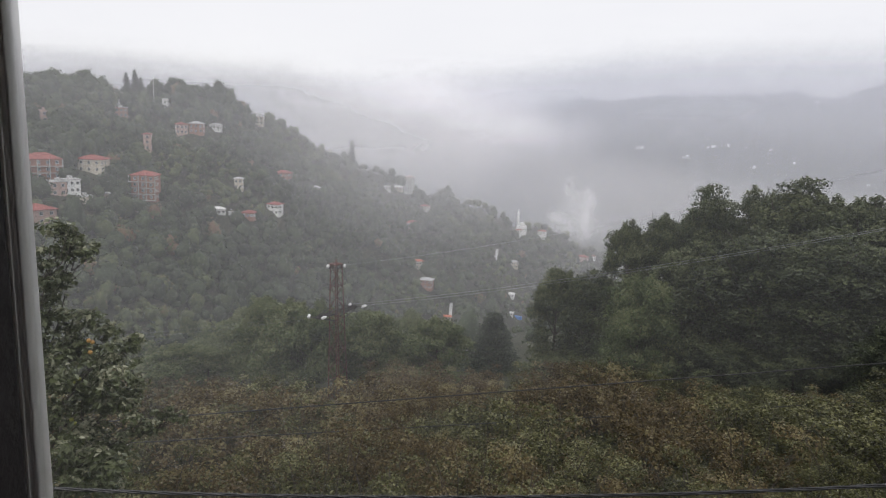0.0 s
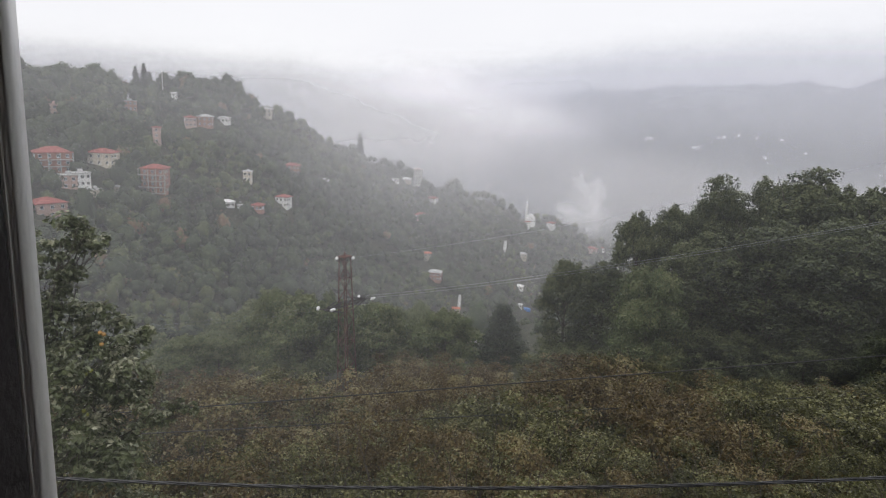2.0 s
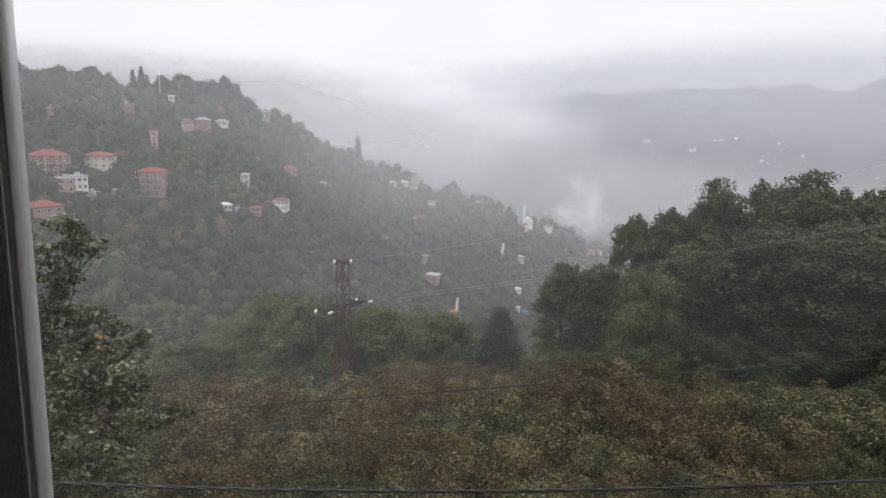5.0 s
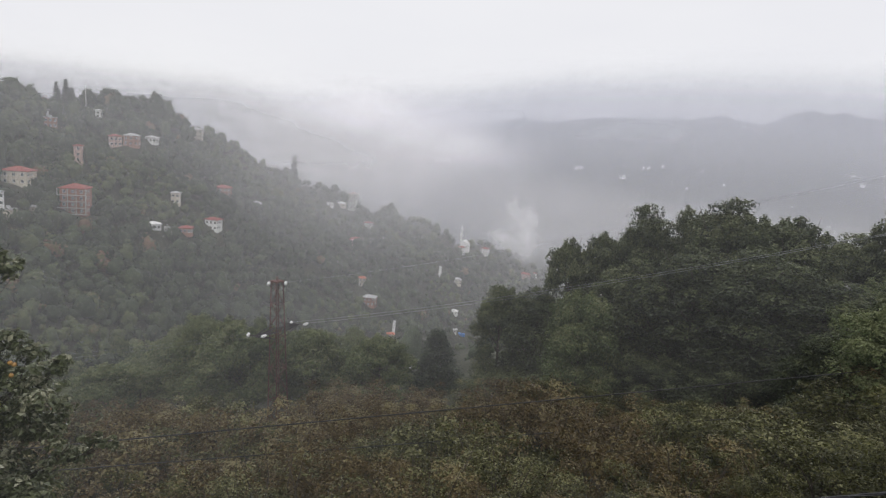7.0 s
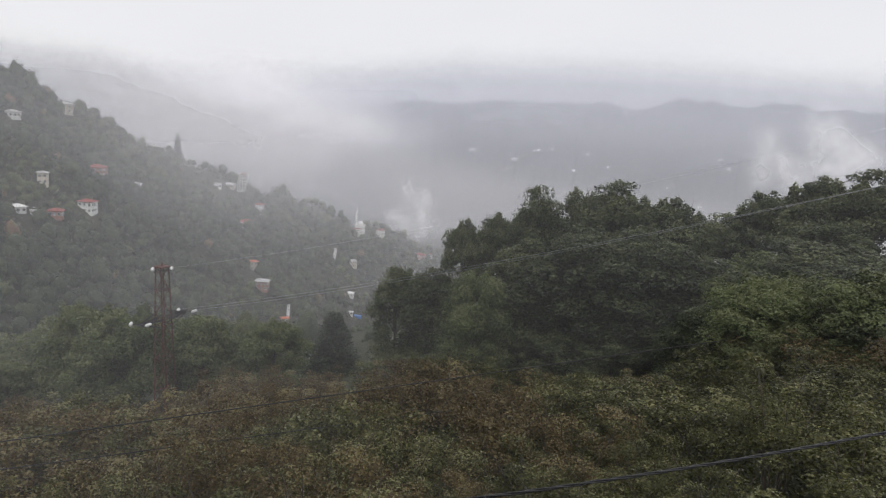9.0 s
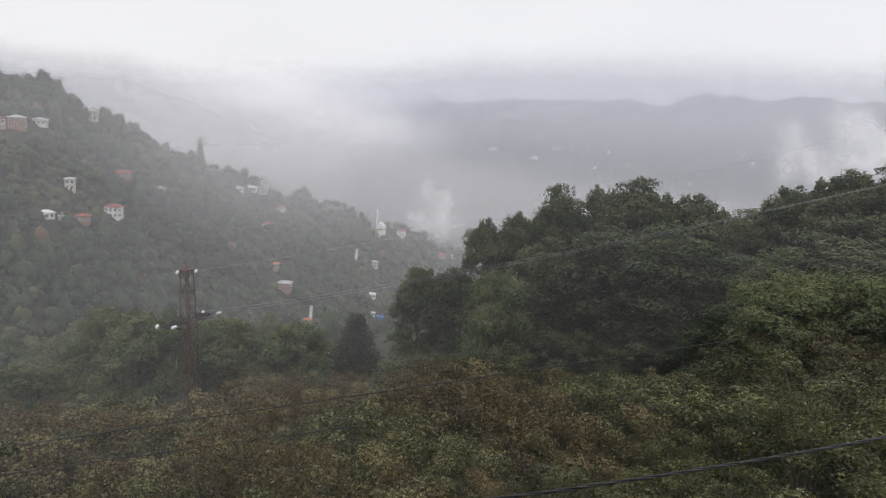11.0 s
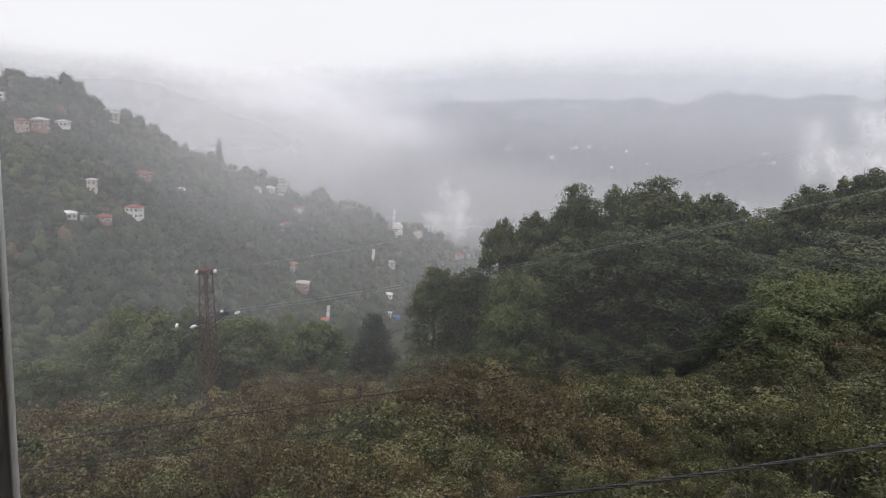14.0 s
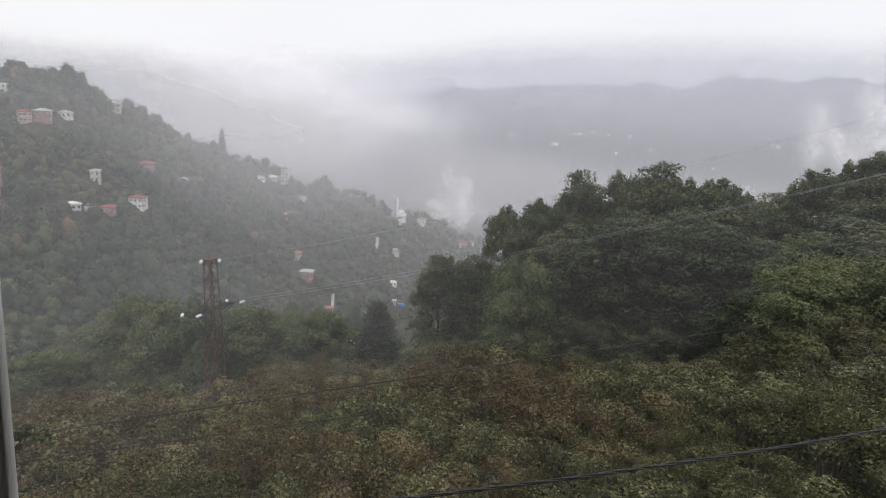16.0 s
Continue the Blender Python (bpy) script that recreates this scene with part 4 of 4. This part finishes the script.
# trees between the pylon and the valley
mids = [broad_tree(51 + k, 9, 3.6, 10, 270, 0.27, 0.6, M_TREE) for k in range(4)]
count = 0
for k in range(700):
    az, r = rng.uniform(-44, 12), rng.uniform(70, 180)
    top = np.interp(az, [-44, -30, -22, -17, -12, -8, -4, 2, 6, 12], [-18.5, -17.8, -16.8, -15.5, -15.3, -15.5, -16.2, -17.3, -20.5, -21])
    x, y = r * math.sin(radians(az)), r * math.cos(radians(az))
    h = r * math.tan(radians(top - rng.uniform(0, 3.5))) - gz(x, y)
    if not (2 if az > 3 else 4) < h < 19 or (abs(az + 8.9) < 2.5 and r < 72):
        continue
    if not clear_of_houses(x, y, 0) or 5.6 < az < 9.6:
        continue
    s = rng.uniform(0.8, 1.25) * min(1, 0.35 + h / 8)
    m = pose(x, y, gz(x, y) - 0.3, 0, 0, float(rng.uniform(0, 360))) @ Matrix.Diagonal((s, s, h / 9.3, 1))
    proto = mids[count % 4]
    if count < 4:
        proto.matrix_basis = m
        ob = proto
    else:
        ob = put_copy(proto, m)
    tagged(ob, "green broad-leaved tree on the slope below the pylon", "tree", "trees below the hedge")
    count += 1
    if count > 84:
        break

# the wooded hillside across the valley, one mass of crowns
N, K = 8300, 36
az = rng.uniform(-46, 16.5, N * 2)
rr = np.interp(az, RIDGE_AZ, RIDGE_R)
f0 = np.clip(np.interp(az, FOOT_AZ, FOOT_R) * 0.62, 130, 180)
r = np.sqrt(rng.uniform(0, 1, N * 2) * ((rr + 12) ** 2 - f0 ** 2) + f0 ** 2)
x, y = r * np.sin(np.radians(az)), r * np.cos(np.radians(az))
keep = np.array([clear_of_houses(a, b, 0) for a, b in zip(x, y)])
open_valley = (az > 0.3) & (az < 9.2) & (r > 190) & (r < np.interp(az, FOOT_AZ, FOOT_R) * 1.12)
keep &= ~((az > 6.2) & (az < 8.4) & (r < 430))
keep &= ~(open_valley & (rng.random(N * 2) < 0.82))
x, y, r, az, rr = x[keep][:N], y[keep][:N], r[keep][:N], az[keep][:N], rr[keep][:N]
n = len(x)
# scrubby clearings between taller stands
stand = np.sin(x * 0.043 + 1.9 * np.sin(y * 0.019)) + np.sin(y * 0.037 - x * 0.021 + 2.0 * np.sin(x * 0.013))
scrubby = np.clip((stand - 0.55) * 1.6, 0, 1)
rad = (2.0 + 3.0 * rng.random(n) ** 2.2) * np.interp(r, [150, 600, 1000], [0.95, 1.05, 1.3]) * (1 - 0.36 * scrubby)
tall = rng.uniform(0.75, 1.3, n) + 0.6 * (rng.random(n) < 0.06)
c = np.stack([x, y, ground_z(x, y) + rad * tall * 0.85], 1)
d = unit(rng.normal(size=(n, K, 3)))
d[..., 2] = np.where(d[..., 2] < -0.3, -d[..., 2], d[..., 2])
k1, k2 = rng.normal(size=(n, 1, 3)) * 3, rng.normal(size=(n, 1, 3)) * 6
lob = 1 + 0.2 * np.sin((d * k1).sum(-1)) + 0.14 * np.sin((d * k2).sum(-1) + 1)
pos = c[:, None] + d * rad[:, None, None] * np.stack([np.ones(n), np.ones(n), tall], 1)[:, None] * (lob * rng.uniform(0.80, 0.99, (n, K)))[..., None]
nor = unit(d + rng.normal(size=(n, K, 3)) * 0.24 + [0, 0, 0.1])
size = (rad[:, None] * rng.uniform(0.26, 0.46, (n, K))).ravel()
patch = 0.10 * np.sin(x * 0.031 + 1.7 * np.sin(y * 0.021)) + 0.08 * np.sin(y * 0.045 + x * 0.017) + 0.2 * scrubby
# crowns nearer than 280 m take a darker tone
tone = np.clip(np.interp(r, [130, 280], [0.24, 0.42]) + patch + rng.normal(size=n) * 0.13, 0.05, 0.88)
tone = np.where(rng.random(n) < 0.012, 1.0, tone)
tint = np.clip(tone[:, None] + rng.normal(size=(n, K)) * 0.04, 0, 1)
v, f = leaf_quads(rng, pos.reshape(-1, 3), nor.reshape(-1, 3), size, size * 0.8)
bm = bmesh.new()
bmesh.ops.create_icosphere(bm, subdivisions=2, radius=1)
bm.verts.ensure_lookup_table()
bd = np.array([q.co[:] for q in bm.verts])
bf = np.array([[q.index for q in t.verts] for t in bm.faces])
bm.free()
nb = len(bd)
blob = 1 + 0.2 * np.sin(k1 @ bd.T) + 0.14 * np.sin(k2 @ bd.T + 1)
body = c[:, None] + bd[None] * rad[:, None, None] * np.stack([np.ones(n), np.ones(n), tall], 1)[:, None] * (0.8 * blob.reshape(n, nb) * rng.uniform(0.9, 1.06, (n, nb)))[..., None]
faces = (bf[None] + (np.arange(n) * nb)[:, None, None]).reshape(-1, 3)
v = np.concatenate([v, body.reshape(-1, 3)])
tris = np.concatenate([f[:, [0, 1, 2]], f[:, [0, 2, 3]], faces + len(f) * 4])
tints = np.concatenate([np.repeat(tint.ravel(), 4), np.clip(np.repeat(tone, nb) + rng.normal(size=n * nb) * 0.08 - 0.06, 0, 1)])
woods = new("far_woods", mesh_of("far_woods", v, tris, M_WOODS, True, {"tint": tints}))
tagged(woods, "dense green mixed woods covering the hillside", "woods", kind="stuff")

# single firs on the skyline
fir = fir_tree(45, 16, 3.4, 0.9, 1500)
firs = [(-8.3, -4.0, 24), (-28.2, 0.9, 11), (-25.9, 0.2, 20), (-25.3, 0.2, 21), (-24.9, 0.0, 17), (-2.6, -6.2, 12), (9.3, -9.7, 12), (-13.6, -8.9, 10), (-27.2, 0.2, 12), (7.1, -9.2, 9)]
for k, (a, e, h) in enumerate(firs):
    q = on_hill(a, e)
    m = pose(q.x, q.y, q.z - 0.5, 0, 0, 40 * k) @ Matrix.Diagonal((h / 16.5, h / 16.5, h / 16, 1))
    ob = put_copy(fir, m) if k else fir
    ob.matrix_basis = m
    tagged(ob, "dark fir standing above the woods on the hillside", "tree", "firs on the hillside")

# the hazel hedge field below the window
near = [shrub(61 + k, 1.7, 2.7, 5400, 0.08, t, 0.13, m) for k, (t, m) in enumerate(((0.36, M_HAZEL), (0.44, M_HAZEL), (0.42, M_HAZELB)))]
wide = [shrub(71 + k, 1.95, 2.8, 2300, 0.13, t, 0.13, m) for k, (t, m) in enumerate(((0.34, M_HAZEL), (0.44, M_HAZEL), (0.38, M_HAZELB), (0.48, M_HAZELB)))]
spots = []
for k in range(9000):
    az, r = rng.uniform(-46, 54), math.sqrt(rng.uniform(6.5 ** 2, 64 ** 2))
    if r > np.interp(az, AZ, EDGE_R) + 2:
        continue
    x, y = r * math.sin(radians(az)), r * math.cos(radians(az))
    gap = 1.95 if r < 20 else 2.35 if az > 26 else 2.75
    if all((x - a) ** 2 + (y - b) ** 2 > gap ** 2 for a, b in spots):
        spots.append((x, y))
placed = set()
for x, y in spots:
    r, az = math.hypot(x, y), math.degrees(math.atan2(x, y))
    brown = np.interp(r, [8, 18, 35, 60], [0.25, 0.42, 0.6, 0.68]) + np.interp(az, [-30, 5, 20, 45], [0, 0.05, -0.12, -0.25]) + 0.15 * math.sin(x * 0.16 + 1.2) + rng.normal() * 0.3
    pool = near if r < 19 else wide
    proto = pool[int(np.clip(brown * len(pool), 0, len(pool) - 1))]
    s = float(rng.uniform(0.7, (1.4 if az < 20 else 1.15) if r > 26 else 1.2))
    low_ = 0.3 if abs(az + 9.1) < 1.9 and r > 27 else float(np.interp(az, [30, 36], [1.0, 0.68])) if r > 20 else 1.0
    m = pose(x, y, gz(x, y) - 0.1, 0, 0, float(rng.uniform(0, 360))) @ Matrix.Diagonal((s, s, s * low_ * float(rng.uniform(0.8, 1.2)), 1))
    if proto.name in placed:
        ob = put_copy(proto, m)
    else:
        placed.add(proto.name)
        proto.matrix_basis = m
        ob = proto
    tagged(ob, "dense hazel shrub with browning green leaves" if brown > 0.5 else "dense hazel shrub with green leaves", "shrub", "hazel shrubs on the slope")

# low brambles and grass between the shrubs
n = 130000
a = np.radians(rng.uniform(-48, 56, n))
r = 5.5 + 56 * rng.random(n) ** 1.5
x, y = r * np.sin(a), r * np.cos(a)
mound = 0.55 + 0.4 * np.sin(x * 1.3) * np.sin(y * 1.1 + x * 0.4)
pos = np.stack([x, y, ground_z(x, y) + mound * rng.random(n)], 1)
nor = unit(rng.normal(size=(n, 3)) * 0.5 + [0, 0, 0.8])
size = np.interp(r, [5, 20, 60], [0.12, 0.20, 0.34]) * rng.uniform(0.6, 1.4, n)
v, f = leaf_quads(rng, pos, nor, size, size * 0.5)
tint = np.clip(0.32 + 0.2 * np.sin(x * 0.5) * np.sin(y * 0.4) + rng.normal(size=n) * 0.15, 0, 1)
scrub = new("undergrowth", mesh_of("undergrowth", v, f, M_HAZEL, False, {"tint": np.repeat(tint, 4)}))
tagged(scrub, "low brambles and grass between the hazel shrubs", "undergrowth", kind="stuff")

# the fruit tree close to the house
rng = np.random.default_rng(91)
FRUIT_R = 12.0
foot = at(-34.5, 0, FRUIT_R + 0.6)
foot.z = gz(foot.x, foot.y) - 0.2
spots = [(-31.8, -11.4, 0.52), (-30.2, -11.2, 0.42), (-29.5, -11.6, 0.26), (-32.5, -13.6, 0.42), (-31.9, -15.0, 0.36), (-31.5, -18.2, 0.62),
         (-29.2, -18.6, 0.52), (-27.4, -19.0, 0.38), (-26.1, -19.2, 0.22), (-30, -21, 0.8), (-27.6, -21.5, 0.55), (-32, -23, 1.0), (-28.9, -24.3, 0.8),
         (-26.7, -23.3, 0.28), (-31, -27, 1.05), (-29.0, -28, 0.8), (-32.5, -31, 1.2), (-29.6, -31.5, 0.9), (-25.4, -25.4, 0.26), (-23.9, -25.2, 0.2),
         (-22.7, -25.2, 0.14), (-35.5, -14, 0.8), (-36, -20, 1.1), (-36, -26, 1.2)]
tree = tagged(new("fruit_tree"), "fruit tree with glossy green leaves and ripening orange fruit", "tree")
tree.matrix_basis = Matrix.Translation(foot)
crown_mid = np.array([0.0, 0.0, 4.2])
s = np.linspace(0, 1, 6)
limbs = [tube_arrays(np.stack([0.1 * np.sin(3 * s), 0.1 * s, 4.2 * s], 1), 0.11 * (1 - 0.75 * s), 8)]
clumps = []
for a, e, rad in spots:
    c = np.array(at(a, e, FRUIT_R + rng.uniform(-0.5, 0.5)) - foot)
    start = np.array([0, 0, np.clip(c[2] * 0.62, 1.0, 4.4)])
    line = start + (c - start) * s[:, None] + np.stack([0 * s, 0 * s, 0.25 * np.sin(s * 3.1)], 1) + rng.normal(size=(6, 3)) * 0.05 * s[:, None]
    limbs.append(tube_arrays(line, 0.024 * (1.06 - s), 6))
    for _ in range(5):
        tip = c + unit(rng.normal(size=3)) * rad * 0.9
        limbs.append(tube_arrays([line[4], (line[4] + tip) / 2 + rng.normal(size=3) * 0.04, tip], [0.009, 0.006, 0.003], 5))
    # leafy sprays with gaps between them
    for o in (line[3], line[4]):
        clumps.append((o, (0.22, 0.22, 0.16), 0.5))
    for _ in range(9):
        o = c + unit(rng.normal(size=3)) * rad * rng.uniform(0.35, 0.95)
        q = rad * rng.uniform(0.24, 0.46)
        clumps.append((o, (q, q, q * 0.7), 0.52 + rng.normal() * 0.14))
# 0.25: top light of the sprays painted into the leaf tint
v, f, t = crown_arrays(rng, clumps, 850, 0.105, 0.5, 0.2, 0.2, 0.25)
part("trunk", mesh_of("trunk", *join(limbs), M_BARK, True), None, tree)
t = np.array(t, float).reshape(len(f), -1)
t[rng.random(len(f)) < 0.03] = 0.8
t = t.ravel()
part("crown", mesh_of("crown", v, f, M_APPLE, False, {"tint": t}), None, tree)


def fruit_mesh(name, mat):
    bm = bmesh.new()
    bmesh.ops.create_uvsphere(bm, u_segments=12, v_segments=8, radius=0.043)
    for q in bm.verts:
        k = math.hypot(q.co.x, q.co.y) / 0.043
        q.co.z -= 0.012 * (1 - k) ** 2 * (1 if q.co.z > 0 else -0.6)
    bmesh.ops.create_cone(bm, cap_ends=True, segments=5, radius1=0.003, radius2=0.002, depth=0.03, matrix=Matrix.Translation((0, 0, 0.045)))
    me = bpy.data.meshes.new(name)
    bm.to_mesh(me)
    bm.free()
    me.materials.append(mat)
    for q in me.polygons:
        q.use_smooth = True
    return me


ripe, unripe = fruit_mesh("fruit", M_FRUIT), fruit_mesh("fruit", M_FRUITG)
for a, e, me in ((-29.4, -19.5, ripe), (-29.45, -18.6, ripe), (-29.2, -18.75, ripe), (-30.7, -21.6, unripe), (-30.3, -21.4, unripe), (-31.0, -24.3, unripe), (-30.8, -24.6, unripe)):
    q = at(a, e, FRUIT_R - 0.5) - foot
    ob = part("fruit", me, None, tree, "ripe orange fruit" if me is ripe else "unripe green fruit")
    ob.matrix_basis = pose(q.x, q.y, q.z, float(rng.uniform(-20, 20)), 0, 0) @ Matrix.Scale(0.85, 4)

# ---- mist hanging in the valley, sheet behind sheet ----
BETA = 0.00105
sheets = [10, 22, 42, 80, 125, 175, 235, 305, 390, 490, 620, 780, 960, 1170, 1390, 1620, 1860, 2100, 2350, 2600, 2850, 3100, 3280]


def smooth(a, lo, hi):
    t = np.clip((a - lo) / (hi - lo), 0, 1)
    return t * t * (3 - 2 * t)


for k, dist in enumerate(sheets):
    gap = (sheets[k + 1] if k + 1 < len(sheets) else 3400) - dist
    nx, nz = 80, 30
    side, zs = np.linspace(-54, 54, nx), np.linspace(-0.44 * dist - 6, 0.16 * dist + 12, nz)
    S, Z = np.meshgrid(side, zs, indexing="ij")
    bow = dist * (1 + 0.05 * np.sin(S * 0.07 + k) + 0.03 * np.sin(Z / dist * 9 + 2 * k))
    X, Y = bow * np.sin(np.radians(S)), bow * np.cos(np.radians(S))
    clearance = Z.ravel() - ground_z(X.ravel(), Y.ravel(), False)
    dens = (1 - math.exp(-BETA * gap * np.interp(dist, [0, 70, 115, 300, 600, 1000, 1100], [1.5, 1.3, 0.95, 0.8, 0.72, 0.72, 0.95]))) * smooth(clearance, 0, 1 + 0.07 * dist)
    if dist < 330:
        spread_ = [1.5, 1.3, 0.5, 0.2] if dist < 30 else [1.0, 0.85, 0.85, 0.9] if dist < 110 else [0.4, 0.5, 0.95, 1.0]
        dens = dens * np.interp(S.ravel(), [-35, -15, 10, 35], spread_)
    if 200 < dist < 700:
        # thicker towards the crest and the open end of the valley
        dens = dens * np.interp(Z.ravel() / dist, [-0.32, -0.2, -0.12, 0.0], [1.0, 1.25, 2.0, 2.2]) * np.interp(S.ravel(), [-35, -22, -12, -4, 5, 12], [0.9, 1.0, 1.35, 1.15, 0.6, 0.6])
    top = np.interp(S.ravel(), [-14, -4, 8, 14, 24], [0.02, -0.035, -0.07, -0.08, -0.10] if dist > 200 else [0.02, -0.02, -0.02, 0.0, 0.02])
    if dist > 1000:
        dens = dens * np.interp(S.ravel(), [4, 12, 25], [1.15, 1.0, 0.92]) * (0.9 if dist < 2550 else 1.18)
        low_side = np.interp(Z.ravel() / dist, [-0.12, -0.04, 0.02, 0.07], [0.78, 0.9, 1.06, 1.08])
        dens = dens * (1 + (low_side - 1) * np.interp(S.ravel(), [8, 20], [0.25, 1.0]))
        top = np.interp(S.ravel(), [-8, 4, 14, 24], [-0.01, 0.015, 0.05, 0.058]) + 0.010 * np.sin(S.ravel() * 0.21 + k)
    dens *= 1 - smooth(Z.ravel() / dist - top, 0, 0.07 if dist > 1000 else 0.05)
    if 700 < dist < 1000:
        # the cloud bank takes the mist's place behind the crest
        dens *= np.interp(S.ravel(), [-26, -21, 4, 9], [1, 0, 0, 1])
    i, j = np.meshgrid(np.arange(nx - 1), np.arange(nz - 1), indexing="ij")
    f = np.stack([i * nz + j, (i + 1) * nz + j, (i + 1) * nz + j + 1, i * nz + j + 1], -1).reshape(-1, 4)
    ob = new("mist", mesh_of("mist", np.stack([X.ravel(), Y.ravel(), Z.ravel()], 1), f, M_HAZE if dist > 1000 else M_MIST, True, {"thickness": dens}))
    tagged(ob, "thin grey mist hanging in the valley", "mist", kind="stuff")


def cloud(centre_az, centre_el, dist, half_w, half_h, strength, label, lean=35, mat=None):
    """A ragged bank of low cloud, leaning back so that the sky lights it."""
    c = at(centre_az, centre_el, dist)
    nx = 48
    u, w = np.meshgrid(np.linspace(-1, 1, nx), np.linspace(-1, 1, nx), indexing="ij")
    th = np.arctan2(w, u)
    fall = np.clip(1 - np.sqrt(u ** 2 + w ** 2) * (1 + 0.18 * np.sin(3 * th + half_w) + 0.12 * np.sin(5 * th + half_h)), 0, 1)
    v = np.stack([u * half_w, w * half_h * math.sin(radians(lean)) + 0.04 * half_w * np.sin(2 * u), w * half_h], -1).reshape(-1, 3)
    i, j = np.meshgrid(np.arange(nx - 1), np.arange(nx - 1), indexing="ij")
    f = np.stack([i * nx + j, (i + 1) * nx + j, (i + 1) * nx + j + 1, i * nx + j + 1], -1).reshape(-1, 4)
    ob = new("cloud", mesh_of("cloud", v, f, mat or M_CLOUD, True, {"thickness": (strength * smooth(fall, 0, 0.75)).ravel()}))
    ob.matrix_basis = pose(c.x, c.y, c.z, 0, 0, -centre_az)
    return tagged(ob, label, "cloud", kind="stuff")


WISP = "soft white wisp of cloud rising from the valley"
for a, e, w_, h_, q in ((11.2, -8.3, 40, 34, 0.62), (11.9, -6.9, 34, 36, 0.62), (10.9, -6.2, 24, 36, 0.5), (12.7, -8.4, 36, 32, 0.5), (9.8, -9.2, 46, 18, 0.35)):
    cloud(a, e, 960 + 4 * h_ % 23, w_, h_, q, WISP, mat=M_PUFF)
DRIFT = "ragged white cloud drifting over the wood"
for a, e, w_, h_, q in ((40.2, -0.6, 12, 15, 0.32), (39.2, 1.4, 8, 12, 0.27), (42.0, -1.0, 16, 11, 0.34), (44.2, 0.6, 17, 17, 0.38), (46.8, -0.4, 18, 13, 0.36), (43.0, 2.4, 9, 16, 0.2)):
    cloud(a, e, 262 + 1.7 * w_, w_, h_, q, DRIFT, mat=M_PUFFNEAR)
for k in range(5):
    cloud(1.5 + 0.4 * k, -0.6, 1500 + 40 * k, 270 + 12 * k, 150, 0.24, "bright white cloud bank behind the ridge", mat=M_BANK)
    cloud(-5.0 + 0.3 * k, -1.0, 800 + 25 * k, 180 + 8 * k, 86, 0.24, "bright white cloud bank behind the ridge", mat=M_BANK)
